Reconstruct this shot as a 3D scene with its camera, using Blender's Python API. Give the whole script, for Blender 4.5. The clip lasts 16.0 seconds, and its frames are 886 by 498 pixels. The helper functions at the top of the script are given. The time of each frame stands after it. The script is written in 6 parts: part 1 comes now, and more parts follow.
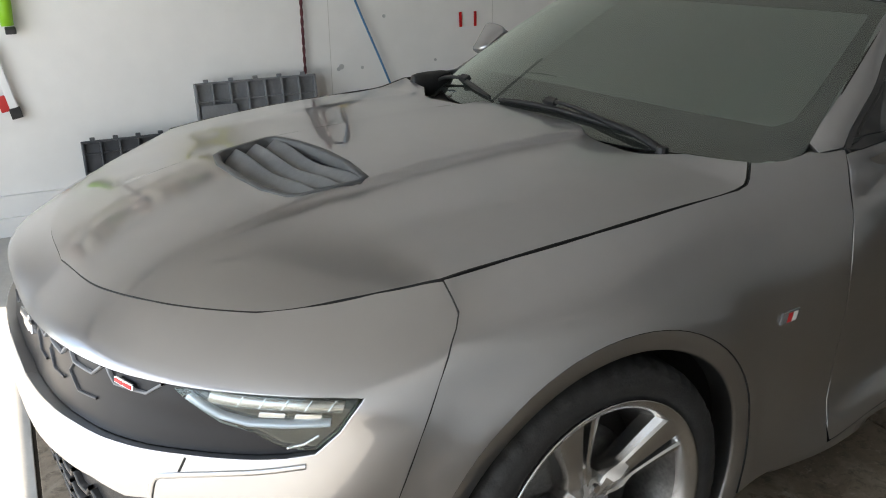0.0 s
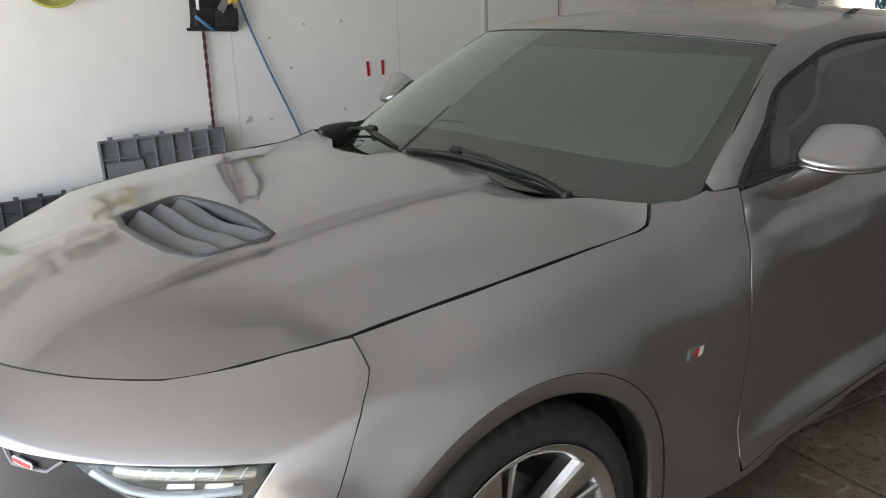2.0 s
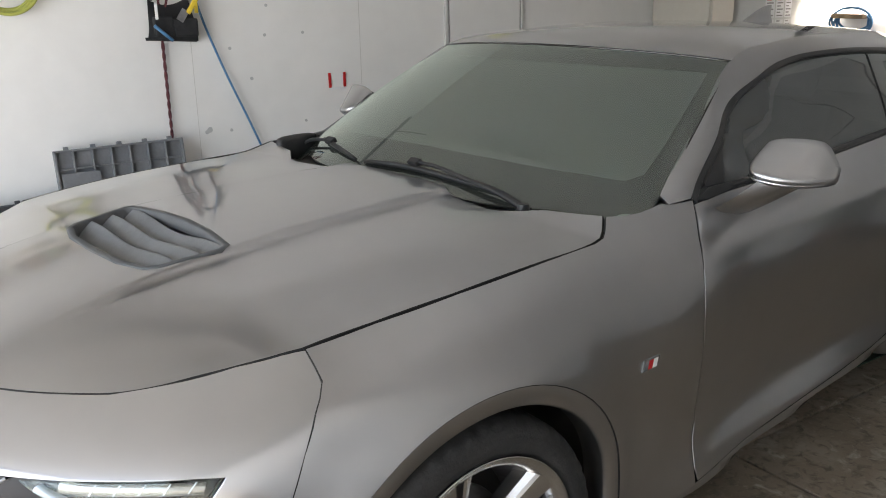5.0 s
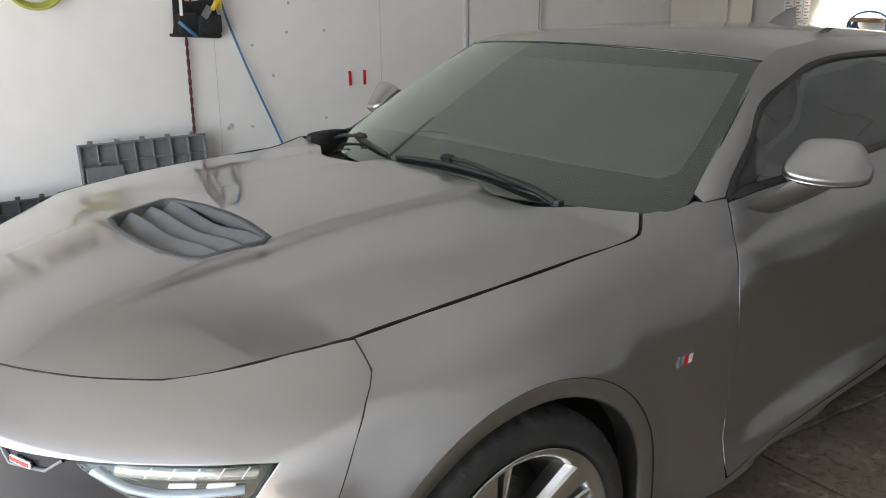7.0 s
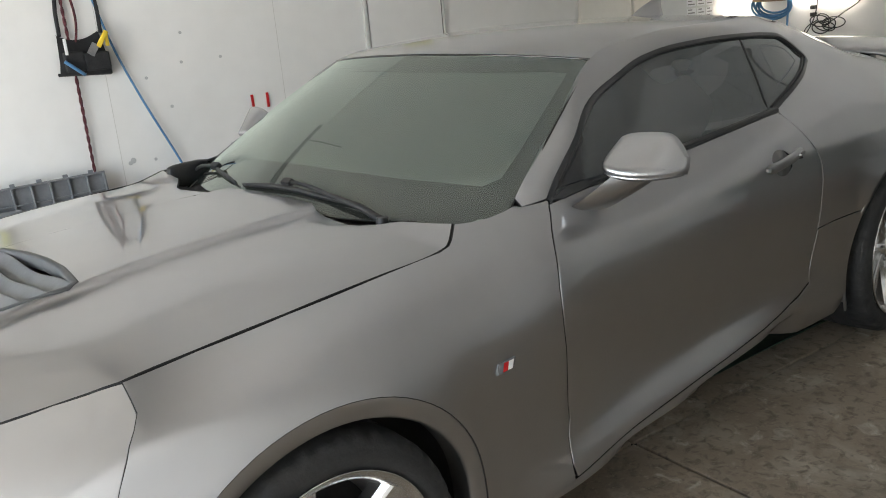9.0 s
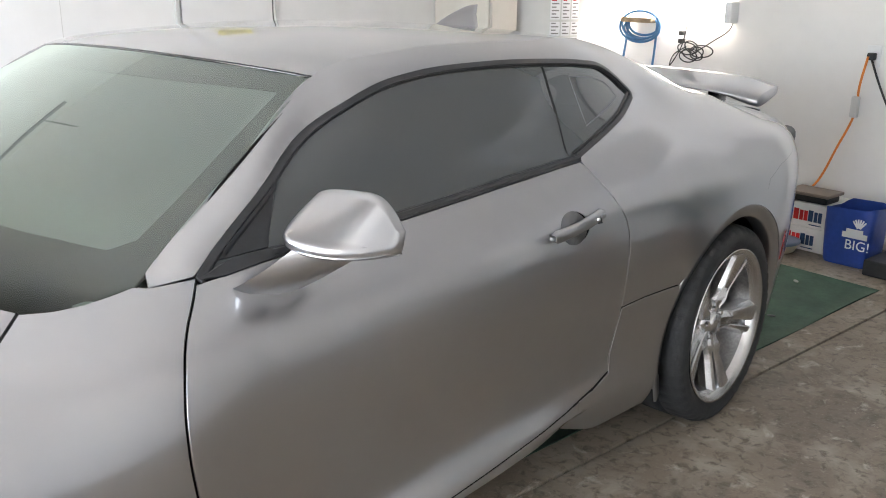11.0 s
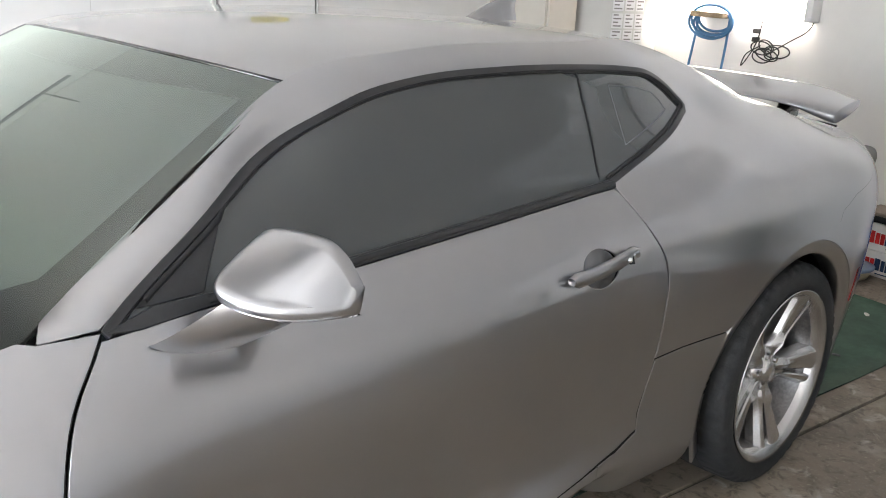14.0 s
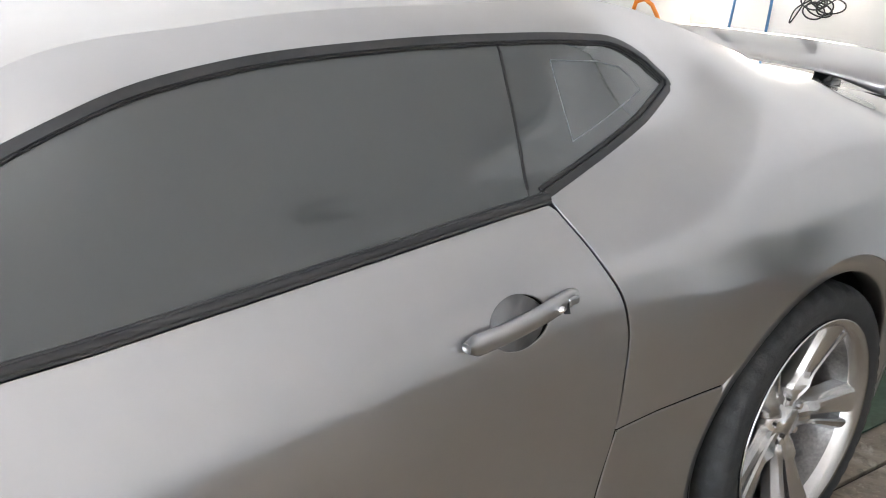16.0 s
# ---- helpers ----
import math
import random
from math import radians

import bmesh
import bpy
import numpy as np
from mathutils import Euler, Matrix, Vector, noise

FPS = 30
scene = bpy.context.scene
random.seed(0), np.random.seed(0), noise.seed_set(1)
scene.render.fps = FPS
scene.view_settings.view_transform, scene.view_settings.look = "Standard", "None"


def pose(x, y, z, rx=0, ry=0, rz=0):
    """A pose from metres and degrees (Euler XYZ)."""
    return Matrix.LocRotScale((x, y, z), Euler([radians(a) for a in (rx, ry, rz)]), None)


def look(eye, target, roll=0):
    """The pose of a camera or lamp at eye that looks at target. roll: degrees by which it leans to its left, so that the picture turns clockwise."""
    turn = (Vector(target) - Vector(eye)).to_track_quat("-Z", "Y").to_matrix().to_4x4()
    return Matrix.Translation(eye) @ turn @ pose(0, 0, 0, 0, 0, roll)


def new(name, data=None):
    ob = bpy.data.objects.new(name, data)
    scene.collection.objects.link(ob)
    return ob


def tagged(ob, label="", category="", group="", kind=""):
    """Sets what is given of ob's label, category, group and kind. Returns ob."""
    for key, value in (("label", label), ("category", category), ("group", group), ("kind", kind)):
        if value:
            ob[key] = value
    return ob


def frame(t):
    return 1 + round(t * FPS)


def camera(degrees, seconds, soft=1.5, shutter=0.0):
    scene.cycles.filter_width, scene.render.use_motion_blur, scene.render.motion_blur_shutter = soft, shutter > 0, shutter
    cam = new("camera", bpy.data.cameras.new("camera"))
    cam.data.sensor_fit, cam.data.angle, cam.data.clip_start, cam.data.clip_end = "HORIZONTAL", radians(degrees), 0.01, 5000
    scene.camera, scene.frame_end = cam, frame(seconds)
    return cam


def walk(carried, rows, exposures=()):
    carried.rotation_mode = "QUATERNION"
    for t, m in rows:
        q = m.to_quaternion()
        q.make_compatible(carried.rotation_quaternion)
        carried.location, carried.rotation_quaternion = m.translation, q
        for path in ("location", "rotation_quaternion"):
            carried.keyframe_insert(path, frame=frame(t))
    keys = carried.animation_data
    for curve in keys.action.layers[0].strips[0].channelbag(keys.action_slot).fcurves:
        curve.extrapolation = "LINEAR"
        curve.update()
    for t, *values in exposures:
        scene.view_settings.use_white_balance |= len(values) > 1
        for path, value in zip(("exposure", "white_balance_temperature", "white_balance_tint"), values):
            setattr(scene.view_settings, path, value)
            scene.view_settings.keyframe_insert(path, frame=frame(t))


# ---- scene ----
cam = camera(52.7, 16.0, soft=1.0)
PATH = [
    (0, (-1.089, -2.008, 1.495), (-0.064, -0.433, 0.81), -0.9),
    (0.5, (-1.071, -2.013, 1.507), (0.008, -0.471, 0.83), -0.7),
    (1, (-1.062, -2.023, 1.512), (0.075, -0.512, 0.861), -1.0),
    (1.5, (-1.061, -2.024, 1.514), (0.11, -0.524, 0.897), -1.6),
    (2, (-1.065, -2.019, 1.513), (0.121, -0.524, 0.915), -1.9),
    (2.5, (-1.059, -2.021, 1.517), (0.14, -0.532, 0.93), -1.9),
    (3, (-1.052, -2.026, 1.519), (0.162, -0.544, 0.944), -1.7),
    (3.5, (-1.047, -2.032, 1.517), (0.183, -0.563, 0.945), -1.5),
    (4, (-1.046, -2.035, 1.517), (0.198, -0.577, 0.946), -1.5),
    (6.5, (-1.09, -2.005, 1.5), (0.163, -0.557, 0.922), -0.6),
    (7, (-1.124, -1.999, 1.504), (0.12, -0.541, 0.932), -0.5),
    (7.5, (-1.122, -2.003, 1.509), (0.123, -0.55, 0.928), -0.3),
    (8, (-1.031, -2.102, 1.518), (0.221, -0.652, 0.942), -0.4),
    (8.5, (-0.913, -2.241, 1.516), (0.353, -0.799, 0.953), -1.5),
    (9, (-0.823, -2.251, 1.516), (0.454, -0.819, 0.955), -5.3),
    (9.5, (-0.693, -2.157, 1.514), (0.677, -0.816, 0.944), -3.6),
    (10, (-0.504, -2.092, 1.485), (0.962, -0.872, 0.885), -2.2),
    (10.2, (-0.388, -2.116, 1.465), (1.08, -0.894, 0.873), -1.6),
    (12.3, (0.352, -2.056, 1.526), (1.721, -0.724, 0.932), 3.3),
    (12.5, (0.355, -2.055, 1.523), (1.714, -0.715, 0.926), 3.3),
    (13, (0.353, -2.026, 1.509), (1.693, -0.664, 0.916), 3.2),
    (13.5, (0.34, -1.984, 1.514), (1.664, -0.615, 0.905), 2.8),
    (14, (0.381, -1.952, 1.502), (1.706, -0.591, 0.877), 2.5),
    (14.5, (0.598, -1.971, 1.488), (1.884, -0.582, 0.843), 1.5),
    (15, (0.735, -1.937, 1.467), (1.957, -0.494, 0.816), 0.4),
    (15.5, (0.865, -1.766, 1.46), (2.075, -0.336, 0.759), 1.1),
    (16, (1.011, -1.767, 1.459), (2.21, -0.328, 0.759), 0.4),
]
walk(cam, [(t, look(eye, target, roll)) for t, eye, target, roll in PATH], [(0, 1.13, 7400, 13), (0.5, 1.22, 7400, 13), (1, 1.50, 7400, 16), (2, 1.40, 7400, 16), (2.5, 1.40, 7400, 16), (3.5, 1.60, 7400, 16), (4.2, 1.62, 7400, 16), (6.3, 1.46, 7400, 16), (7.5, 1.51, 7400, 16), (8, 1.58, 7400, 16), (8.5, 1.78, 7400, 13), (9, 1.83, 7400, 13), (9.5, 2.18, 7050, 17), (10, 2.80, 7050, 17), (12.3, 2.76, 7100, 17), (13.5, 2.64, 7100, 17), (14.5, 2.78, 7100, 17), (15.5, 2.9, 7100, 17), (16, 3.23, 7100, 17)])

from mathutils.geometry import delaunay_2d_cdt

# ---- world, sun and large lights ----
world = bpy.data.worlds.new("sky_world")
scene.world = world
world.use_nodes = True
wn = world.node_tree.nodes
sky = wn.new("ShaderNodeTexSky")
sky.sky_type, sky.sun_disc = "NISHITA", False
sky.sun_elevation, sky.sun_rotation = radians(54.1), radians(-75)
world.node_tree.links.new(sky.outputs[0], wn["Background"].inputs[0])
wn["Background"].inputs[1].default_value = 0.15
sun = new("sun", bpy.data.lights.new("sun", "SUN"))
sun.data.energy, sun.data.angle, sun.data.color = 5.0, radians(0.5), (1.0, 0.95, 0.88)
sun.matrix_world = look((-5.6, 1.5, 8.0), (0, 0, 0))
# the sky seen through the open garage door
door_light = new("sky_light", bpy.data.lights.new("sky_light", "AREA"))
door_light.data.shape, door_light.data.size, door_light.data.size_y = "RECTANGLE", 4.7, 2.1
door_light.data.energy, door_light.data.color = 41.0, (0.62, 0.81, 1.0)
door_light.matrix_world = look((-2.73, -0.30, 1.12), (1.35, -0.5, 1.65))


# ---- materials ----
def mat(name, color=(0.5, 0.5, 0.5), rough=0.5, metal=0.0, coat=0.0, var=0.0, scale=8.0, bump=0.0, bscale=60.0, emit=0.0, ecolor=None, trans=0.0, ior=1.45, tint=None):
    m = bpy.data.materials.new(name)
    m.use_nodes = True
    t = m.node_tree
    b = t.nodes["Principled BSDF"]
    b.inputs["Base Color"].default_value = (*color, 1)
    b.inputs["Roughness"].default_value, b.inputs["Metallic"].default_value = rough, metal
    b.inputs["Coat Weight"].default_value, b.inputs["Coat Roughness"].default_value = coat, 0.03
    b.inputs["Transmission Weight"].default_value, b.inputs["IOR"].default_value = trans, ior
    if emit:
        b.inputs["Emission Strength"].default_value = emit
        b.inputs["Emission Color"].default_value = (*(ecolor or color), 1)
    if var or bump:
        tc = t.nodes.new("ShaderNodeTexCoord")
        if var:
            mix = None
            for s, w, d in ((scale, var, 4.0), (scale * 7.3, var * 0.55, 6.0)):
                n = t.nodes.new("ShaderNodeTexNoise")
                n.inputs["Scale"].default_value, n.inputs["Detail"].default_value = s, d
                t.links.new(tc.outputs["Object"], n.inputs["Vector"])
                r = t.nodes.new("ShaderNodeMapRange")
                r.inputs[1].default_value, r.inputs[2].default_value = 0.3, 0.7
                r.inputs[3].default_value, r.inputs[4].default_value = 1 - w, 1 + w
                t.links.new(n.outputs[0], r.inputs[0])
                mul = t.nodes.new("ShaderNodeMixRGB")
                mul.blend_type, mul.inputs[0].default_value = "MULTIPLY", 1
                mul.inputs[1].default_value = (*(tint or color), 1) if mix is None else (1, 1, 1, 1)
                if mix is not None:
                    t.links.new(mix.outputs[0], mul.inputs[1])
                t.links.new(r.outputs[0], mul.inputs[2])
                mix = mul
            t.links.new(mix.outputs[0], b.inputs["Base Color"])
        if bump:
            n = t.nodes.new("ShaderNodeTexNoise")
            n.inputs["Scale"].default_value, n.inputs["Detail"].default_value = bscale, 8
            t.links.new(tc.outputs["Object"], n.inputs["Vector"])
            bp = t.nodes.new("ShaderNodeBump")
            bp.inputs["Strength"].default_value, bp.inputs["Distance"].default_value = bump, 0.01
            t.links.new(n.outputs[0], bp.inputs["Height"])
            t.links.new(bp.outputs[0], b.inputs["Normal"])
    return m


PAINT = mat("steel_grey_paint", (0.405, 0.410, 0.422), 0.31, 1.0, 1.0, 0.02, 2.0)
PAINT.node_tree.nodes["Principled BSDF"].inputs["Coat IOR"].default_value = 2.0
PAINT.node_tree.nodes["Principled BSDF"].inputs["Coat Roughness"].default_value = 0.012
GAP = mat("panel_gap_black", (0.012, 0.012, 0.012), 0.8)
GLOSS_BLACK = mat("gloss_black", (0.012, 0.012, 0.013), 0.12, 0, 0.6)
GRILLE_BLACK = mat("grille_black", (0.016, 0.016, 0.018), 0.3, ior=1.28)
SATIN_BLACK = mat("satin_black_plastic", (0.02, 0.02, 0.021), 0.45, 0, 0, 0.25, 30, 0.1, 200)
TRIM_GREY = mat("window_trim_rubber", (0.028, 0.029, 0.031), 0.38, 0, 0, 0.15, 20)
# darker than the body paint: the recess's shade is in this colour
CUP_SHADE = mat("handle_recess_shade", (0.13, 0.13, 0.132), 0.35, 0.3, 0.3)
VENT_FRAME = mat("vent_frame_grey", (0.085, 0.088, 0.09), 0.5, 0, 0, 0.1, 20)
VENT_GREY = mat("vent_grey_plastic", (0.15, 0.155, 0.16), 0.45, 0, 0, 0.1, 20)
CHROME = mat("bright_metal", (0.8, 0.8, 0.82), 0.08, 1.0)
FRIT = mat("black_glass_edge", (0.014, 0.012, 0.010), 0.3)
BARREL = mat("dusty_barrel", (0.22, 0.215, 0.21), 0.5, 1.0, 0, 0.3, 18)
RIM = mat("bright_alloy", (0.60, 0.595, 0.59), 0.27, 1.0, 0.1, 0.06, 25)
BRAKE = mat("brake_steel", (0.12, 0.12, 0.12), 0.5, 0.8, 0, 0.3, 25)
TYRE = mat("tyre_rubber", (0.022, 0.022, 0.0225), 0.7, 0, 0, 0.25, 30, 0.15, 150)
LAMP_SILVER = mat("lamp_silver", (0.52, 0.50, 0.47), 0.22, 0.9)
GUIDE = mat("light_guide_plastic", (0.62, 0.68, 0.78), 0.15, 0.2, 0.6)
RED = mat("red_enamel", (0.55, 0.02, 0.02), 0.3)
WHITE = mat("white_enamel", (0.8, 0.8, 0.8), 0.35)
TAIL_GREY = mat("smoked_lamp", (0.34, 0.33, 0.33), 0.15, 0.3, 0.8)
INTERIOR = mat("interior_grey", (0.46, 0.50, 0.475), 0.7, 0, 0, 0.2, 20)
DASH = mat("pale_dashboard", (0.38, 0.41, 0.395), 0.7, 0, 0, 0.06, 6)
WALL = mat("white_drywall", (0.81, 0.795, 0.775), 0.75, 0, 0, 0.03, 1.2, 0.06, 90)
CEIL = mat("ceiling_white", (0.84, 0.83, 0.815), 0.8, 0, 0, 0.03, 1.5, 0.1, 60)
CREAM = mat("cream_board", (0.70, 0.66, 0.60), 0.6, 0, 0, 0.03, 2.0)


def stained_concrete():
    """Brown-grey slab with pale worn patches, dark oil marks and fine grit."""
    m = mat("garage_concrete", (0.2, 0.17, 0.13), 0.5, bump=0.25, bscale=45)
    t = m.node_tree
    b = t.nodes["Principled BSDF"]
    tc = t.nodes.new("ShaderNodeTexCoord")
    last = None
    for scale, detail, lo, hi, col in ((1.1, 5, 0.40, 0.66, (0.305, 0.250, 0.192)), (3.4, 8, 0.50, 0.68, (0.39, 0.34, 0.275)), (2.3, 6, 0.58, 0.74, (0.075, 0.062, 0.048)), (24, 8, 0.50, 0.66, (0.118, 0.094, 0.070)), (70, 4, 0.58, 0.70, (0.30, 0.255, 0.20)), (9, 9, 0.60, 0.72, (0.53, 0.48, 0.41))):
        n = t.nodes.new("ShaderNodeTexNoise")
        n.inputs["Scale"].default_value, n.inputs["Detail"].default_value, n.inputs["Roughness"].default_value = scale, detail, 0.62
        n.inputs["Distortion"].default_value = 0.6
        t.links.new(tc.outputs["Object"], n.inputs["Vector"])
        r = t.nodes.new("ShaderNodeMapRange")
        r.inputs[1].default_value, r.inputs[2].default_value, r.inputs[4].default_value = lo, hi, 0.92
        t.links.new(n.outputs[0], r.inputs[0])
        x = t.nodes.new("ShaderNodeMixRGB")
        x.inputs[1].default_value, x.inputs[2].default_value = (0.190, 0.152, 0.114, 1), (*col, 1)
        if last is not None:
            t.links.new(last.outputs[0], x.inputs[1])
        t.links.new(r.outputs[0], x.inputs[0])
        last = x
    t.links.new(last.outputs[0], b.inputs["Base Color"])
    return m


CONCRETE = stained_concrete()
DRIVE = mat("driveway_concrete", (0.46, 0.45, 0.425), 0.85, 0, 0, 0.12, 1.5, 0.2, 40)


def thin_glass(name, tint, gloss=1.0, veil=0.0, veil_color=(0.5, 0.5, 0.5)):
    """A pane: tinted see-through with a mirror-like surface and an even diffuse veil that brightens it."""
    m = bpy.data.materials.new(name)
    m.use_nodes = True
    t = m.node_tree
    t.nodes.remove(t.nodes["Principled BSDF"])
    tr, gl, mx, fr = (t.nodes.new(k) for k in ("ShaderNodeBsdfTransparent", "ShaderNodeBsdfGlossy", "ShaderNodeMixShader", "ShaderNodeFresnel"))
    tr.inputs[0].default_value = (*tint, 1)
    gl.inputs["Color"].default_value = (0.86, 0.97, 0.90, 1)
    gl.inputs["Roughness"].default_value = 0.015
    fr.inputs[0].default_value = 1.55
    mu = t.nodes.new("ShaderNodeMath")
    mu.operation, mu.use_clamp = "MULTIPLY_ADD", True
    mu.inputs[1].default_value, mu.inputs[2].default_value = gloss, 0.015
    t.links.new(fr.outputs[0], mu.inputs[0])
    t.links.new(mu.outputs[0], mx.inputs[0])
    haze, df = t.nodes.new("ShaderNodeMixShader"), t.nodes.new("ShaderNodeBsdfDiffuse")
    haze.inputs[0].default_value = veil
    df.inputs[0].default_value = (*veil_color, 1)
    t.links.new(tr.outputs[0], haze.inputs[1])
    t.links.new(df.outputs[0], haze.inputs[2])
    t.links.new(haze.outputs[0], mx.inputs[1])
    t.links.new(gl.outputs[0], mx.inputs[2])
    t.links.new(mx.outputs[0], t.nodes["Material Output"].inputs[0])
    return m


# the diffuse share puts a pale haze of light into the panes' colour
SCREEN = thin_glass("windscreen_pane", (0.82, 0.90, 0.86), 2.0, 0.04)
SCREEN_VEIL = thin_glass("windscreen_veil", (0.80, 0.90, 0.85), 0.0, 0.38, (0.68, 0.725, 0.70))
DARKPANE = thin_glass("tinted_pane", (0.05, 0.055, 0.058), 1.3, 0.20, (0.30, 0.32, 0.32))
DARKPANE.node_tree.nodes["Glossy BSDF"].inputs["Color"].default_value = (0.92, 0.96, 0.97, 1)
LAMPPANE = thin_glass("lamp_pane", (0.80, 0.82, 0.82), 0.5)
LIGHT_ON = mat("lit_tube_cover", (1, 1, 1), 0.4, emit=2.8, ecolor=(1.0, 0.97, 0.90))
GREEN_MAT = mat("green_floor_mat", (0.045, 0.095, 0.065), 0.8, 0, 0, 0.25, 6, 0.3, 120)
JOINT = mat("joint_dirt", (0.05, 0.042, 0.035), 0.9)
CARDBOARD = mat("white_carton", (0.72, 0.70, 0.66), 0.6, 0, 0, 0.05, 4)
NAVY = mat("blue_bag_plastic", (0.02, 0.055, 0.26), 0.35, 0, 0, 0.15, 6, 0.25, 14)
GREY_PLASTIC = mat("grey_moulded_plastic", (0.17, 0.175, 0.185), 0.45, 0, 0, 0.12, 12)
DARK_PLASTIC = mat("dark_moulded_plastic", (0.055, 0.058, 0.065), 0.45, 0, 0, 0.15, 12)
CLOTH_BLACK = mat("black_canvas", (0.022, 0.022, 0.024), 0.85, 0, 0, 0.3, 25, 0.4, 180)
HOSE_BLUE = mat("blue_hose", (0.06, 0.19, 0.36), 0.5)
CLAY = mat("clay_pot", (0.22, 0.13, 0.09), 0.8, 0, 0, 0.2, 8)
LEAF = mat("dark_leaves", (0.05, 0.075, 0.035), 0.6, 0, 0, 0.35, 9)
ROPE = mat("dark_red_rope", (0.12, 0.03, 0.037), 0.8, 0, 0, 0.5, 60, 0.5, 200)
ORANGE = mat("orange_cord", (0.75, 0.22, 0.03), 0.5)
YELLOW = mat("yellow_plastic", (0.78, 0.55, 0.05), 0.45)
LIME = mat("lime_green_plastic", (0.25, 0.55, 0.03), 0.45)
BROWN = mat("brown_plastic_lid", (0.20, 0.16, 0.13), 0.5)
BEIGE = mat("beige_enamel", (0.58, 0.55, 0.49), 0.4, 0, 0, 0.03, 3)
PALE_GREY = mat("pale_grey_enamel", (0.60, 0.60, 0.58), 0.4, 0, 0, 0.03, 3)
WOOD = mat("wood_peg", (0.32, 0.23, 0.14), 0.6, 0, 0, 0.3, 20)
GALV = mat("galvanised_steel", (0.35, 0.35, 0.36), 0.45, 0.9, 0, 0.15, 20)
CABINET = mat("cabinet_grey", (0.50, 0.50, 0.49), 0.45, 0, 0, 0.08, 3, 0.04, 60)
DOOR_BACK = mat("door_back_steel", (0.40, 0.385, 0.36), 0.5, 0, 0, 0.12, 3, 0.05, 60)


# ---- mesh helpers ----
def hermite(xs, ys, x):
    """A smooth curve through the values ys at xs."""
    xs, ys, x = np.asarray(xs, float), np.asarray(ys, float), np.asarray(x, float)
    h = np.diff(xs)
    d = np.diff(ys) / h
    m = np.empty_like(ys)
    m[0], m[-1] = d[0], d[-1]
    m[1:-1] = (d[:-1] * h[1:] + d[1:] * h[:-1]) / (h[:-1] + h[1:])
    i = np.clip(np.searchsorted(xs, x) - 1, 0, len(xs) - 2)
    t = (x - xs[i]) / h[i]
    out = (2 * t**3 - 3 * t**2 + 1) * ys[i] + (t**3 - 2 * t**2 + t) * h[i] * m[i] + (-2 * t**3 + 3 * t**2) * ys[i + 1] + (t**3 - t**2) * h[i] * m[i + 1]
    out = np.where(t < 0, ys[0] + m[0] * (x - xs[0]), out)
    return np.where(t > 1, ys[-1] + m[-1] * (x - xs[-1]), out)


def thing(name, label, category, at=(0, 0, 0), group="", kind=""):
    e = new(name)
    e.location = at
    return tagged(e, label, category, group, kind)


def mesh_part(name, verts, faces, material, parent=None, label="", normals=None, smooth=True, turn=None):
    """Verts are in world places; the parent's place is taken off. turn: brings them from the garage's axes first."""
    if turn is not None:
        verts = [turn @ Vector(v) for v in verts]
    me = bpy.data.meshes.new(name)
    off = np.zeros(3)
    p = parent
    while p is not None:
        off += np.array(p.location)
        p = p.parent
    me.from_pydata([tuple(np.asarray(v, float) - off) for v in verts], [], faces)
    me.polygons.foreach_set("use_smooth", [smooth] * len(me.polygons))
    me.materials.append(material)
    me.update()
    if normals is not None:
        me.normals_split_custom_set_from_vertices([tuple(n) for n in normals])
    ob = new(name, me)
    ob.parent = parent
    return tagged(ob, label)


def bm_part(name, bm, material, parent=None, label="", smooth=False, recalc=True, turn=None):
    """Links a bmesh, in world places, as one mesh object."""
    if recalc:
        bmesh.ops.recalc_face_normals(bm, faces=bm.faces)
    bm.verts.index_update()
    ob = mesh_part(name, [v.co[:] for v in bm.verts], [[v.index for v in f.verts] for f in bm.faces], material, parent, label, None, smooth, turn)
    bm.free()
    return ob


def box(bm, x0, x1, y0, y1, z0, z1, bevel=0.0, turn=None):
    r = bmesh.ops.create_cube(bm, size=1)
    m = Matrix.Translation(((x0 + x1) / 2, (y0 + y1) / 2, (z0 + z1) / 2)) @ Matrix.Diagonal((x1 - x0, y1 - y0, z1 - z0, 1))
    bmesh.ops.transform(bm, matrix=(turn @ m) if turn else m, verts=r["verts"])
    if bevel:
        es = list({e for v in r["verts"] for e in v.link_edges})
        bmesh.ops.bevel(bm, geom=es, offset=bevel, segments=2, affect="EDGES", profile=0.6)
    return bm


def tube(points, r, n=8, closed=False):
    """A round bar through the points; r may be one radius or one for each point. Returns verts and faces."""
    pts = [Vector(p) for p in points]
    rs = r if isinstance(r, (list, tuple)) else [r] * len(pts)
    verts, faces = [], []
    side = None
    for i, p in enumerate(pts):
        a, b = pts[i - 1] if (i or closed) else pts[0], pts[(i + 1) % len(pts)] if (i < len(pts) - 1 or closed) else pts[-1]
        d = (b - a).normalized()
        if side is None:
            side = d.cross(Vector((0, 0, 1)) if abs(d.z) < 0.9 else Vector((1, 0, 0))).normalized()
        side = (side - d * side.dot(d)).normalized()
        up = d.cross(side)
        verts += [p + (side * math.cos(2 * math.pi * k / n) + up * math.sin(2 * math.pi * k / n)) * rs[i] for k in range(n)]
    for i in range(len(pts) - (0 if closed else 1)):
        j = (i + 1) % len(pts)
        faces += [(i * n + k, i * n + (k + 1) % n, j * n + (k + 1) % n, j * n + k) for k in range(n)]
    if not closed:
        faces += [tuple(range(n))[::-1], tuple((len(pts) - 1) * n + k for k in range(n))]
    return verts, faces


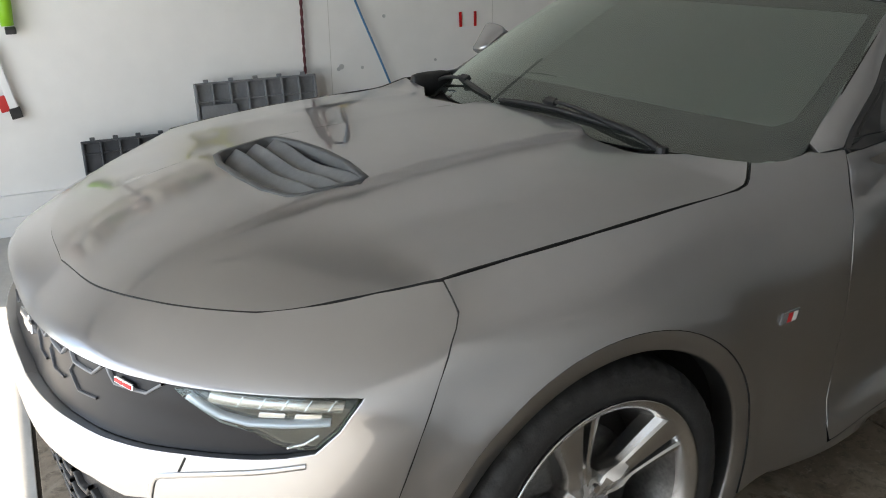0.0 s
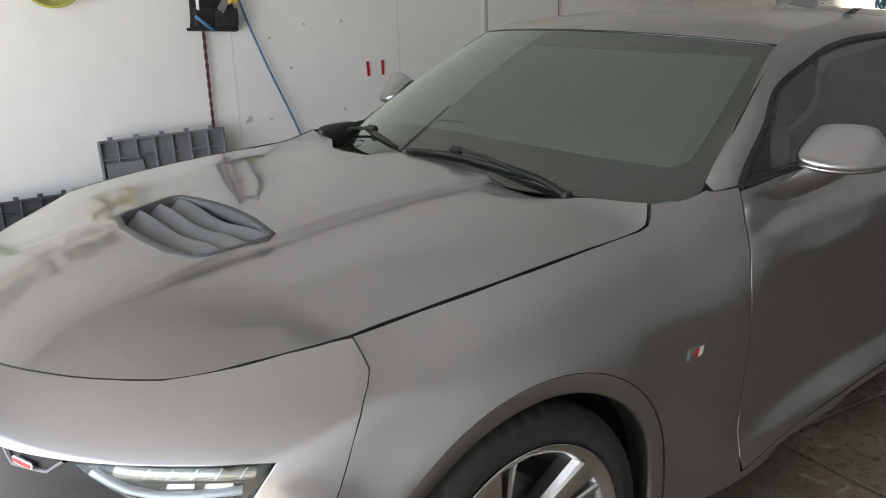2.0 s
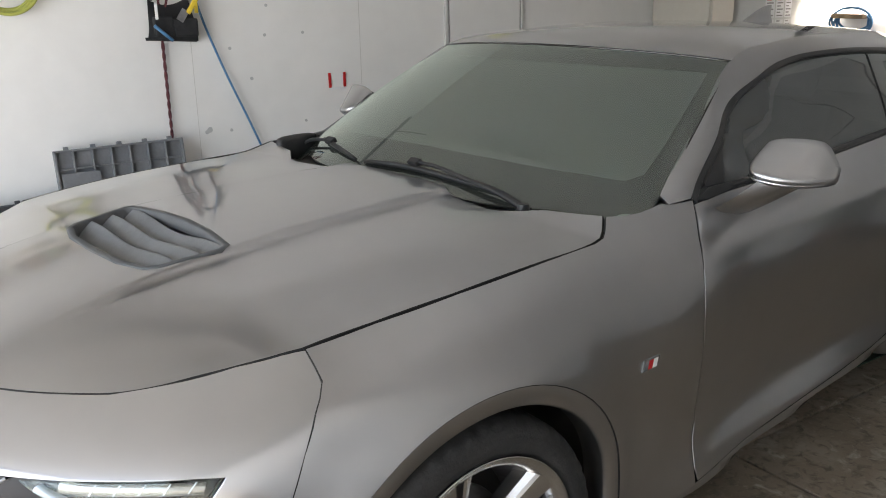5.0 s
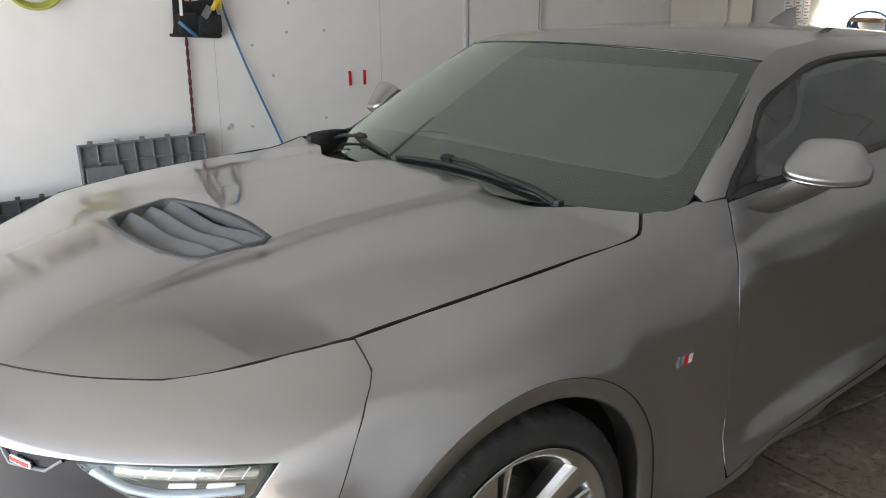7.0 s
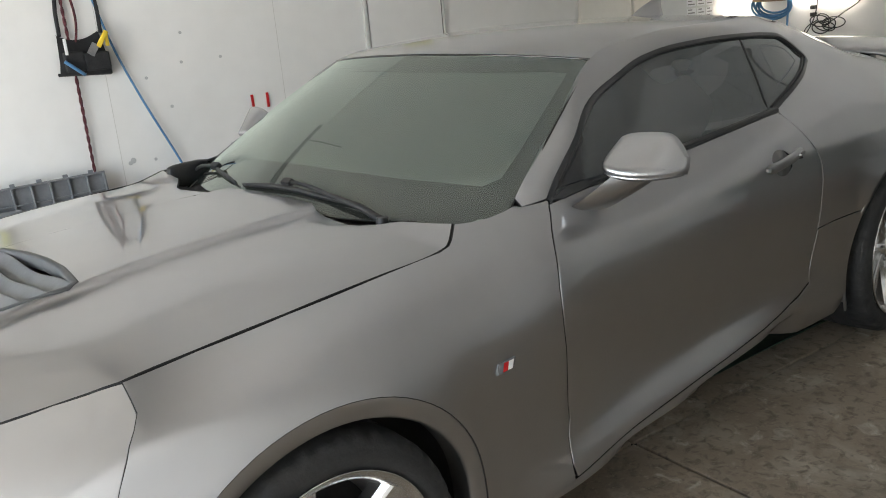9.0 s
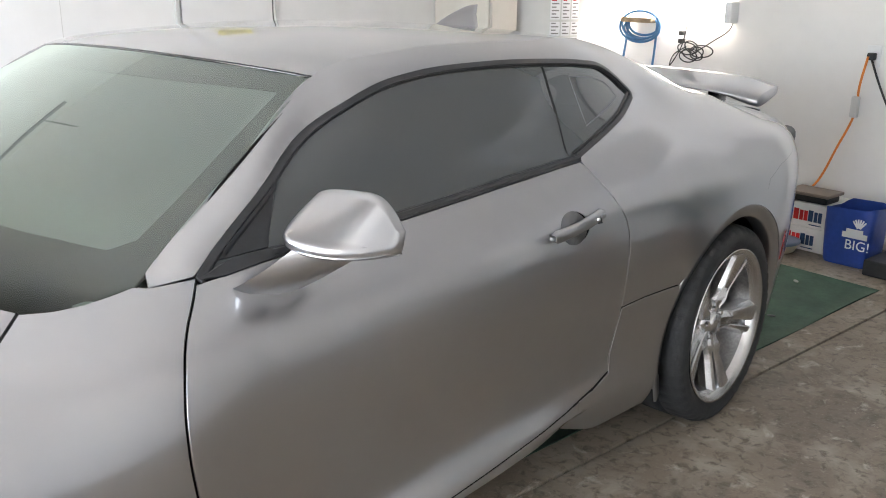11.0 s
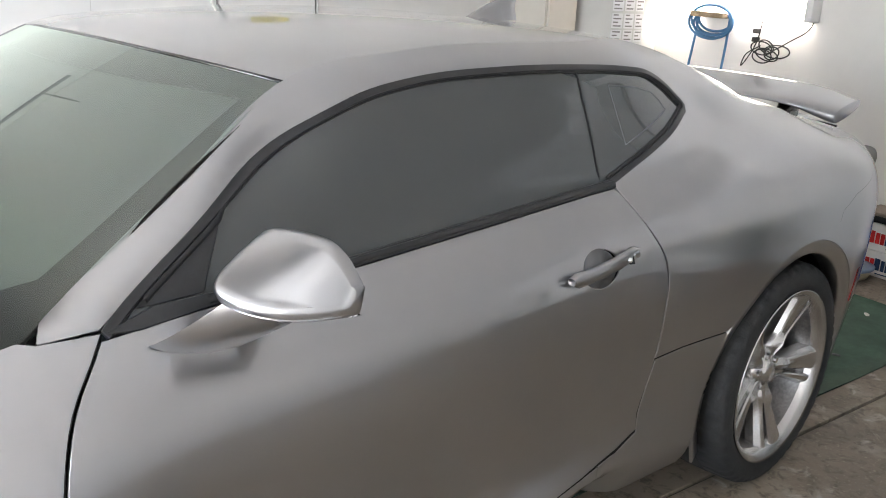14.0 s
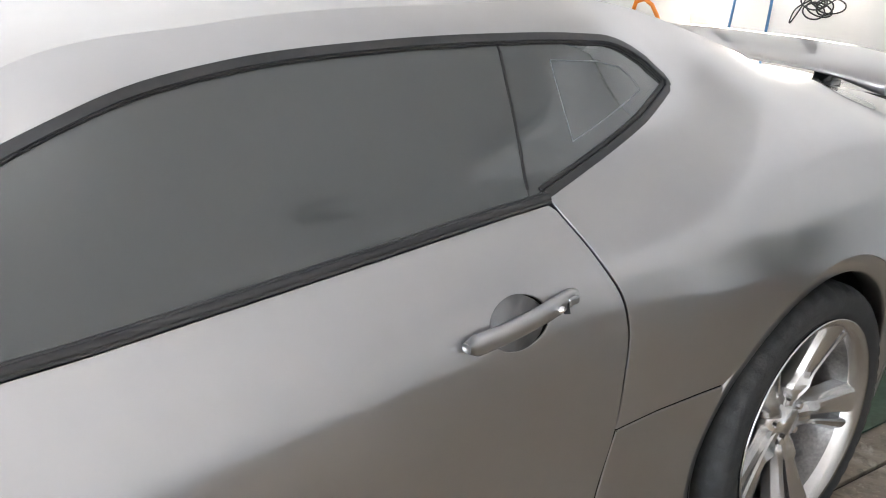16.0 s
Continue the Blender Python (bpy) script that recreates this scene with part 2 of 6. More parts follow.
def smooth_line(points, per=8):
    """A smooth line through points in space."""
    p = np.asarray(points, float)
    s = np.r_[0, np.cumsum(np.linalg.norm(np.diff(p, axis=0), axis=1))]
    u = np.linspace(0, s[-1], per * (len(p) - 1) + 1)
    return np.stack([hermite(s, p[:, k], u) for k in range(p.shape[1])], 1)


def lathe(profile, centre, n=64, axis_sign=-1.0):
    """Turns a profile of (radius, depth) about the y axis; depth grows outwards from the car."""
    verts, faces = [], []
    for k in range(n):
        a = 2 * math.pi * k / n
        verts += [(centre[0] + r * math.cos(a), centre[1] + axis_sign * d, centre[2] + r * math.sin(a)) for r, d in profile]
    m = len(profile)
    for k in range(n):
        q = (k + 1) % n
        faces += [(k * m + i, k * m + i + 1, q * m + i + 1, q * m + i) for i in range(m - 1)]
    return verts, faces


def grid_faces(rows, cols):
    return [(i * cols + j, i * cols + j + 1, (i + 1) * cols + j + 1, (i + 1) * cols + j) for i in range(rows - 1) for j in range(cols - 1)]


def inside(points, loops):
    """Even-odd test of points against closed loops."""
    points = np.asarray(points, float)
    hit = np.zeros(len(points), bool)
    for loop in loops:
        p = np.asarray(loop, float)
        q = np.roll(p, -1, axis=0)
        for (x0, y0), (x1, y1) in zip(p, q):
            if y0 != y1:
                hit ^= ((points[:, 1] > y0) != (points[:, 1] > y1)) & (points[:, 0] < (x1 - x0) * (points[:, 1] - y0) / (y1 - y0) + x0)
    return hit


def dense(outline, step=0.03, closed=True):
    out = []
    n = len(outline)
    for i in range(n if closed else n - 1):
        p, q = np.array(outline[i], float), np.array(outline[(i + 1) % n], float)
        m = max(1, int(np.ceil(np.linalg.norm(q - p) / step)))
        out += [tuple(p + (q - p) * k / m) for k in range(m)]
    if not closed:
        out.append(tuple(outline[-1]))
    return out


def panel(name, outline, fn, material, parent, label="", cell=(0.04, 0.03), thick=0.014, out=None, halves=0, shade=None, holes=(), e=2e-3, dark_edge=True):
    """A sheet cut to an outline in two coordinates (u, v) and laid on the surface fn(u, v), with its edge turned inwards.
    out: a point towards which the outside faces less than the surface itself (the inside of the car)."""
    polys = [dense(outline)] + [dense(h) for h in holes]
    if halves:
        # the same outline on both sides of the middle, u (1) or v (2) mirrored
        polys.append([(-u, v) if halves == 1 else (u, -v) for u, v in polys[0]][::-1])
    verts2, index = [], {}

    def vid(p):
        key = (round(p[0], 5) + 0.0, round(p[1], 5) + 0.0)
        if key not in index:
            index[key] = len(verts2)
            verts2.append(key)
        return index[key]

    def cells(lo, hi, step):
        n = max(1, int(math.ceil((hi - lo) / step)))
        return [lo + (hi - lo) * k / n for k in range(n + 1)]

    edges = []
    for n, poly in enumerate(polys):
        ids = [vid(p) for p in poly]
        area = sum(p[0] * q[1] - q[0] * p[1] for p, q in zip(poly, poly[1:] + poly[:1]))
        ahead = (area > 0) != (0 < n <= len(holes))
        for a, b in zip(ids, ids[1:] + ids[:1]):
            if a != b:
                edges.append((a, b) if ahead else (b, a))
    rim = list({tuple(sorted(e)) for e in edges})
    if halves:
        axis = halves - 1
        edges = [(a, b) for a, b in edges if not (abs(verts2[a][axis]) < 1e-4 and abs(verts2[b][axis]) < 1e-4)]
    every = np.array(verts2)
    grid = [(u, v) for u in cells(every[:, 0].min(), every[:, 0].max(), cell[0])[1:-1] for v in cells(every[:, 1].min(), every[:, 1].max(), cell[1])[1:-1]]
    if grid:
        grid = np.array(grid)[inside(grid, polys)]
        near = min(cell) * 0.3
        for p in grid:
            if np.abs(every - p).max(1).min() > near:
                vid(p)
    done = delaunay_2d_cdt([Vector(p) for p in verts2], rim, [], 0, 1e-7)
    back = {}
    for k, origin in enumerate(done[3]):
        if not origin:
            back[k] = vid(done[0][k])
        else:
            back[k] = origin[0]
    tris = [[back[k] for k in f] for f in done[2]]
    centre = [np.mean([verts2[k] for k in f], axis=0) for f in tris]
    faces = [f for f, ok in zip(tris, inside(centre, polys)) if ok]
    both = set(edges)
    edges = [(a, b) for a, b in edges if (b, a) not in both]
    uv = np.array(verts2)
    pos = np.stack(fn(uv[:, 0], uv[:, 1]), 1)
    fs = shade or fn
    du = np.stack(fs(uv[:, 0] + e, uv[:, 1]), 1) - np.stack(fs(uv[:, 0] - e, uv[:, 1]), 1)
    dv = np.stack(fs(uv[:, 0], uv[:, 1] + e), 1) - np.stack(fs(uv[:, 0], uv[:, 1] - e), 1)
    nor = np.cross(du, dv)
    nor /= np.linalg.norm(nor, axis=1, keepdims=True) + 1e-12
    flipped = ((pos.mean(0) - np.array(out)) * nor).sum(1).mean() < 0
    nor = -nor if flipped else nor
    keep = []
    for f in faces:
        a = sum(verts2[f[k - 1]][0] * verts2[f[k]][1] - verts2[f[k]][0] * verts2[f[k - 1]][1] for k in range(len(f)))
        if abs(a) > 1e-9:
            keep.append(f if (a > 0) != flipped else f[::-1])
    verts, norms = list(pos), list(nor)
    dark = []
    for a, b in edges:
        side = np.cross(pos[b] - pos[a], nor[a])
        side /= np.linalg.norm(side) + 1e-12
        side = -side if flipped else side
        # a rounded hem, then the unlit return of the sheet
        h = min(0.0020, thick * 0.25)
        k = len(verts)
        verts += [pos[a], pos[b], pos[b] + (side - nor[b] * 1.4) * h, pos[a] + (side - nor[a] * 1.4) * h]
        norms += [nor[a], nor[b], side, side]
        verts += [verts[k + 3], verts[k + 2], pos[b] - nor[b] * thick, pos[a] - nor[a] * thick]
        norms += [side] * 4
        for q in (k, k + 4):
            keep.append((q + 3, q + 2, q + 1, q) if not flipped else (q, q + 1, q + 2, q + 3))
        dark += [len(keep) - 1, len(keep) - 2] if dark_edge == 2 else [len(keep) - 1]
    ob = mesh_part(name, verts, keep, material, parent, label, norms)
    if material is PAINT and dark_edge:
        ob.data.materials.append(GAP)
        for q in dark:
            ob.data.polygons[q].material_index = 1
    return ob


# ---- the car's outer surfaces: x from the front axle to the rear, half widths and heights in metres ----
SIDE = [
    (-0.60, [.2, .45, .68, .78, .86, .92], [.77, .80, .825, .80, .72, .60]),
    (-0.30, [.2, .4, .6, .75, .85, .90, .96], [.884, .908, .912, .899, .861, .785, .65]),
    (0.0, [.2, .4, .6, .72, .82, .90, .945, .99], [.905, .934, .941, .938, .917, .855, .775, .66]),
    (0.30, [.2, .4, .6, .72, .82, .90, .96, 1.0], [.892, .919, .930, .930, .910, .86, .775, .67]),
    (0.55, [.17, .3, .42, .55, .67, .8, .9, .965, 1.01], [.890, .885, .882, .900, .914, .90, .852, .775, .69]),
    (0.85, [.17, .285, .375, .43, .52, .65, .78, .88, .965, 1.0, 1.03, 1.07, 1.12], [.90, .895, .862, .860, .873, .894, .897, .872, .797, .774, .751, .722, .685]),
    (1.05, [.17, .285, .32, .36, .385, .44, .53, .65, .78, .88, .965, 1.0, 1.085, 1.115, 1.145, 1.2], [.90, .898, .893, .868, .861, .858, .874, .894, .898, .874, .803, .778, .733, .708, .664, .57]),
    (1.275, [.17, .29, .325, .37, .395, .45, .54, .66, .78, .88, .965, 1.0, 1.1, 1.21, 1.25, 1.28, 1.32], [.904, .901, .896, .870, .861, .859, .876, .895, .899, .878, .806, .780, .728, .670, .645, .608, .52]),
    (1.575, [.17, .295, .335, .38, .405, .455, .54, .66, .78, .88, .965, 1.0, 1.1, 1.2, 1.27, 1.295, 1.315, 1.335], [.905, .902, .897, .871, .862, .860, .878, .896, .899, .881, .811, .782, .728, .675, .636, .612, .575, .50]),
    (2.10, [.17, .33, .41, .48, .58, .70, .80, .88, .95, 1.016, 1.1, 1.2, 1.265, 1.292, 1.31, 1.328], [.89, .882, .872, .876, .889, .899, .898, .886, .841, .771, .725, .668, .628, .59, .55, .48]),
    (2.45, [.17, .36, .56, .72, .82, .90, .97, 1.04, 1.1, 1.19, 1.24, 1.265, 1.285, 1.305], [.895, .905, .920, .931, .925, .895, .832, .745, .688, .625, .592, .558, .508, .44]),
    (2.62, [.17, .40, .58, .72, .82, .90, .97, 1.03, 1.09, 1.145, 1.205, 1.25, 1.285], [.908, .922, .936, .942, .934, .902, .842, .76, .668, .608, .556, .508, .45]),
    (2.81, [.2, .45, .6, .72, .82, .90, .96, 1.025, 1.092, 1.147, 1.193, 1.23], [.92, .94, .948, .949, .939, .905, .842, .765, .680, .610, .54, .47]),
    (3.0, [.25, .48, .65, .76, .86, .90, .96, 1.02, 1.05, 1.09, 1.115, 1.142, 1.165, 1.19], [.913, .936, .945, .942, .926, .906, .852, .770, .722, .645, .590, .528, .470, .41]),
    (3.20, [.3, .5, .7, .8, .9, .973, 1.016, 1.05, 1.082, 1.104], [.905, .93, .94, .935, .906, .848, .77, .67, .56, .45]),
    (3.60, [.3, .5, .7, .83, .90, .94, .97, .99, 1.0], [.76, .79, .80, .795, .765, .73, .66, .56, .46]),
    (3.90, [.3, .5, .7, .83, .90, .94, .97, .99], [.52, .54, .55, .545, .52, .49, .44, .36]),
]
GRID_X, GRID_Z = np.linspace(-0.75, 4.0, 120), np.linspace(0.08, 1.36, 161)


def blurred(a, n, axis):
    k = np.exp(-0.5 * (np.arange(-3 * n, 3 * n + 1) / n) ** 2)
    p = np.pad(a, [(3 * n, 3 * n) if i == axis else (0, 0) for i in range(2)], mode="reflect", reflect_type="odd")
    return np.apply_along_axis(lambda v: np.convolve(v, k / k.sum(), "valid"), axis, p)


_cols = np.array([hermite(z, y, np.clip(GRID_Z, z[0] - 0.2, z[-1] + 0.02)) for _, z, y in SIDE])
_side = np.array([hermite([s[0] for s in SIDE], _cols[:, j], GRID_X) for j in range(len(GRID_Z))]).T
SIDE_TABLE = blurred(blurred(_side, 2, 0), 2, 1)


def side_y(x, z):
    """Half width of the body at a place along it and a height."""
    x, z = np.clip(np.asarray(x, float), GRID_X[0], GRID_X[-1]), np.clip(np.asarray(z, float), GRID_Z[0], GRID_Z[-1])
    u, v = (x - GRID_X[0]) / (GRID_X[1] - GRID_X[0]), (z - GRID_Z[0]) / (GRID_Z[1] - GRID_Z[0])
    i, j = np.clip(u.astype(int), 1, len(GRID_X) - 3), np.clip(v.astype(int), 1, len(GRID_Z) - 3)
    w = lambda t: (-0.5 * t**3 + t * t - 0.5 * t, 1.5 * t**3 - 2.5 * t * t + 1, -1.5 * t**3 + 2 * t * t + 0.5 * t, 0.5 * t**3 - 0.5 * t * t)
    wa, wb = w(u - i), w(v - j)
    y = sum(wa[p] * wb[q] * SIDE_TABLE[i + p - 1, j + q - 1] for p in range(4) for q in range(4))
    # the front wing swells out to its wheel arch
    r = np.hypot(x - 0.018, z - 0.345)
    # and the waist behind it draws in slowly
    low = np.clip((1.01 - z) / 0.07, 0, 1)
    y = y + 0.022 * np.exp(-((x - 0.73) / 0.20) ** 2) * low * low * (3 - 2 * low)
    # crease of the shoulder over the rear wheel
    d = z - np.interp(x, [2.1, 2.3, 2.45, 2.57, 2.75, 2.91, 3.2, 3.6], [.935, .958, .985, 1.0, 1.006, 1.006, .996, .964])
    run = np.clip((x - 2.18) / 0.35, 0, 1) * np.clip((3.75 - x) / 0.4, 0, 1)
    y = y + 0.014 * run * run * (3 - 2 * run) * np.exp(-np.sqrt(d * d + 4e-5) / np.where(d < 0, 0.075, 0.05))
    return y + 0.015 * np.exp(-(np.maximum(r - 0.415, 0) / 0.065) ** 2) * (x < 0.6)


EDGE_X = [.72, .760, 1.04, 1.275, 1.575, 2.1, 2.45, 2.62, 2.81, 3.2, 3.6]
EDGE_Z = [.953, .980, 1.146, 1.280, 1.315, 1.314, 1.300, 1.267, 1.210, 1.074, .99]
EDGE_Y = [.760, .749, .672, .610, .575, .55, .508, .49, .49, .49, .5]
DLO_TOP = [(.847, .979), (1.011, 1.074), (1.139, 1.145), (1.269, 1.206), (1.40, 1.249), (1.562, 1.271), (1.816, 1.278), (2.097, 1.268), (2.30, 1.252), (2.405, 1.237), (2.46, 1.218), (2.515, 1.190), (2.568, 1.145), (2.568, 1.132), (2.53, 1.118), (2.24, 1.053), (2.067, 1.016)]
_dlo = smooth_line(DLO_TOP[:10], 4)


def body_y(x, z):
    """Half width, with the windscreen pillar and the roof rail drawn in to the screen and the roof."""
    x, z = np.asarray(x, float), np.asarray(z, float)
    y = side_y(x, z)
    zd, ze = np.interp(x, _dlo[:, 0], _dlo[:, 1]), hermite(EDGE_X, EDGE_Z, x)
    t = np.clip((z - zd) / np.maximum(ze - zd, 0.01), 0, 1.3)
    yd, ye = side_y(x, zd), hermite(EDGE_X, EDGE_Y, x)
    w = np.clip((x - 0.70) / 0.06, 0, 1) * smooth_step((2.85 - x) / 0.55)
    rail = yd + (ye - yd) * (0.45 * t + 0.55 * t**2.2)
    return np.where((t > 0), y + (rail - y) * w, y)


def side_at(sign, proud=0.0):
    return lambda x, z: (np.asarray(x, float), sign * (body_y(x, z) + proud), np.asarray(z, float))


def smooth_step(t):
    t = np.clip(t, 0, 1)
    return t * t * (3 - 2 * t)


def hood_z(x, y):
    a = np.abs(y)
    c = hermite([-.95, -.8, -.7, -.55, -.4, -.2, 0, .3, .65], [.71, .805, .846, .893, .926, .951, .966, .976, .978], x)
    yg = hermite([-.7, -.289, -.148, .042, .27, .455, .49, .51, .555], [.76, .771, .787, .80, .80, .794, .787, .776, .742], x)
    zg = hermite([-.7, -.289, -.148, .042, .27, .455, .49, .51, .555], [.795, .907, .921, .934, .9435, .949, .954, .962, .984], x)
    z = c - (c - zg) * (a / yg) ** 2.2
    # raised middle with a crease at its edge, and a soft hollow beside it
    fade = smooth_step((np.asarray(x, float) + 0.62) / 0.3)
    w = hermite([-.6, -.3, -.16, 0, .3, .55], [.279, .275, .272, .256, .250, .232], x)
    rise = np.where(a < w, 0.0, -0.017 * smooth_step((a - w) / 0.018) + 0.012 * smooth_step((a - w - 0.06) / 0.3))
    # the front corners fall away to the bumper
    z = z - 0.009 * smooth_step((-0.27 - np.asarray(x, float)) / 0.15) * smooth_step((a - 0.35) / 0.25)
    return z + fade * rise


def nose_x(y, z):
    a = np.abs(y)
    # the lip drops towards the middle of the nose
    zl = np.interp(a, [0, .056, .2, .323, .46], [.712, .718, .737, .750, .756])
    z = np.where(z < zl, z + .757 - zl, np.where(z < .82, .757 + (z - zl) * .063 / (.82 - zl), z))
    t = hermite([.2, .35, .5, .6, .7, .752, .760, .769, .79, .815, .836, .851, .88, .93], [.0, -.03, -.04, -.03, -.012, -.004, -.002, .008, .054, .103, .151, .185, .25, .36], z)
    # towards the corner the lip softens
    soft = hermite([.2, .35, .5, .6, .7, .755, .79, .815, .836, .851, .88, .93], [.0, -.03, -.04, -.03, -.012, -.004, .046, .098, .15, .185, .25, .36], z)
    t = t + (soft - t) * smooth_step((a - .50) / .2)
    return -.872 + .380 * (a / .841) ** 3.2 + t


GAP_Z = [.2, .37, .47, .564, .672, .765, .824, .864, .902]
GAP_X = [-.40, -.44, -.47, -.449, -.409, -.366, -.333, -.298, -.29]
BUMP_S, BUMP_Z = np.linspace(0, 1.30, 131), np.linspace(.12, .94, 83)


def _bumper_row(z):
    """Where nose and side meet at a height, rounded over, from the middle to the fender."""
    gx = float(hermite(GAP_Z, GAP_X, np.clip(z, .2, .902)))
    cx = 0.35
    phi = np.linspace(0, 1.25, 160)
    r = np.linspace(.3, 1.6, 700)
    px, py = cx - np.cos(phi)[:, None] * r, np.sin(phi)[:, None] * r
    room = np.minimum(60.0, 1e9 * 0 + (px - nose_x(py, z)))
    wall = side_y(px, np.full_like(px, z)) - py
    k = .035
    h = np.clip(.5 + .5 * (wall - room) / k, 0, 1)
    inside = wall * (1 - h) + room * h - k * h * (1 - h)
    i = np.argmax(inside < 0, axis=1)
    x, y = px[np.arange(160), i], py[np.arange(160), i]
    n = int(np.argmax(x > gx)) if (x > gx).any() else 159
    # past the gap it goes on along the fender
    more = gx + np.linspace(.004, .5, 60)
    x, y = np.r_[x[:n], gx, more], np.r_[y[:n], side_y(np.r_[gx, more], np.full(61, z))]
    L = np.r_[0, np.cumsum(np.hypot(np.diff(x), np.diff(y)))]
    j = int(np.argmax(y > .66))
    s = np.where(np.arange(len(x)) <= j, y, 0.0)
    s[j:] = y[j] + (1 - y[j]) * (L[j:] - L[j]) / (L[n] - L[j])
    s = np.maximum.accumulate(s + np.arange(len(s)) * 1e-9)
    ox, oy = np.interp(BUMP_S, s, x), np.interp(BUMP_S, s, y)
    return ox, oy


_rows = [_bumper_row(z) for z in BUMP_Z]
BUMP_TX, BUMP_TY = (blurred(blurred(np.array([r[k] for r in _rows]).T, 2, 0), 1, 1) for k in (0, 1))


SOFT_TX, SOFT_TY = (blurred(blurred(np.array([r[k] for r in _rows]).T, 6, 0), 1, 1) for k in (0, 1))


def nose_at(s, z, inset=0.0, tx=BUMP_TX, ty=BUMP_TY):
    """The front bumper: s from the middle (0) to the gap at the fender (1 or -1)."""
    s, z = np.asarray(s, float), np.asarray(z, float)
    a = np.abs(s)
    u, v = np.clip(a / (BUMP_S[1] - BUMP_S[0]), 0, len(BUMP_S) - 1.001), np.clip((z - BUMP_Z[0]) / (BUMP_Z[1] - BUMP_Z[0]), 0, len(BUMP_Z) - 1.001)
    i, j = u.astype(int), v.astype(int)
    p, q = u - i, v - j
    get = lambda t: (1 - p) * (1 - q) * t[i, j] + p * (1 - q) * t[i + 1, j] + (1 - p) * q * t[i, j + 1] + p * q * t[i + 1, j + 1]
    x, y = get(tx), get(ty)
    k = np.clip(1 - a * 0.75, 0, 1)
    return x + inset * k, np.sign(s) * (y - inset * (1 - k)), z


CROWN_X = [1.1, 1.205, 1.3, 1.45, 1.65, 1.9, 2.1, 2.3, 2.45, 2.62, 2.81, 3.2, 3.6, 3.8]
CROWN_Z = [1.272, 1.304, 1.322, 1.340, 1.351, 1.352, 1.345, 1.332, 1.319, 1.296, 1.244, 1.096, 1.01, 1.0]


def roof_z(x, y):
    ez = hermite(EDGE_X, EDGE_Z, x)
    ey = body_y(x, ez)
    return hermite(CROWN_X, CROWN_Z, x) - (hermite(CROWN_X, CROWN_Z, x) - ez) * (np.abs(y) / ey) ** 2.4


def screen_at(u, v):
    """The windscreen: u across from -1 to 1, v from the cowl to the roof."""
    u, v = np.asarray(u, float), np.asarray(v, float)
    a = np.abs(u)
    yw = .749 + (.611 - .749) * v + .012 * v * (1 - v) * 4
    x = .760 + (1.273 - .760) * v - (.225 - .145 * v) * (1 - a ** (2.2 + 1.2 * np.clip(1 - v, 0, 1) ** 3)) - .012 * 4 * v * (1 - v)
    z = .977 + (1.281 - .977) * v + (-.008 + .031 * v) * (1 - u * u) + .014 * 4 * v * (1 - v) * (1 - .75 * u ** 4) - .004 * u ** 6
    return x, u * yw, z


# ---- the garage, whose walls stand at a slight angle to the car ----
GAR = pose(0, 0, 0, 0, 0, -7.5)
X0, X1, Y0, Y1, TOP = -2.4, 5.45, -3.15, 2.83, 2.75


def slab(name, bounds, material, label, category, bevel=0.0):
    bm = box(bmesh.new(), *bounds, bevel)
    return tagged(bm_part(name, bm, material, turn=GAR), label, category, "", "structure")


slab("ground", (-400, X0 - 0.12, -400, 400, -0.24, -0.02), DRIVE, "pale concrete driveway in bright sun", "driveway")
slab("subfloor", (X0 - 0.12, X1 + 0.3, Y0 - 0.3, Y1 + 0.3, -0.24, -0.012), JOINT, "dark grit in the joints of the concrete floor", "floor")
jx, jy, jg, ja = 1.458, -0.452, 0.006, -0.93
for b in ((ja + jg, jx - jg, Y0 - 0.3, jy - jg), (jx + jg, X1 + 0.3, Y0 - 0.3, jy - jg), (ja + jg, jx - jg, jy + jg, Y1 + 0.3), (jx + jg, X1 + 0.3, jy + jg, Y1 + 0.3)):
    slab("floor", (*b, -0.2, 0.0), CONCRETE, "stained brown-grey concrete floor slab with cut joints", "floor", 0.003)
# sunlit strip of floor, brightened further by the pale driveway colour
slab("floor_apron", (X0 - 0.12, ja - jg, Y0 - 0.3, Y1 + 0.3, -0.2, 0.0), DRIVE, "concrete apron inside the garage door, its sunlight put into a paler colour", "floor", 0.003)
slab("wall_north", (X0 - 0.15, X1 + 0.15, Y1, Y1 + 0.15, 0, TOP), WALL, "white painted drywall along the garage's long side", "wall")
slab("wall_south", (X0 - 0.15, X1 + 0.15, Y0 - 0.15, Y0, 0, TOP), WALL, "white painted drywall", "wall")
slab("wall_east", (X1, X1 + 0.15, Y0, Y1, 0, TOP), WALL, "white painted drywall at the end of the garage", "wall")
slab("ceiling", (X0 - 0.15, X1 + 0.15, Y0 - 0.15, Y1 + 0.15, TOP, TOP + 0.15), CEIL, "white drywall ceiling", "ceiling")
bm = bmesh.new()
box(bm, X0 - 0.15, X0, Y0, -2.9, 0, TOP)
box(bm, X0 - 0.15, X0, 2.0, Y1, 0, TOP)
box(bm, X0 - 0.15, X0, -2.9, 2.0, 2.2, TOP)
tagged(bm_part("wall_west", bm, WALL, turn=GAR), "white wall round the open garage door", "wall", "", "structure")
bm = bmesh.new()
box(bm, X0, X1, Y1 - 0.045, Y1, 0, 0.10, 0.004)
box(bm, X0, X1, Y1 - 0.03, Y1, 0.10, 0.212, 0.004)
tagged(bm_part("baseboard", bm, WALL, turn=GAR), "stepped white painted plinth along the wall", "baseboard", "", "structure")

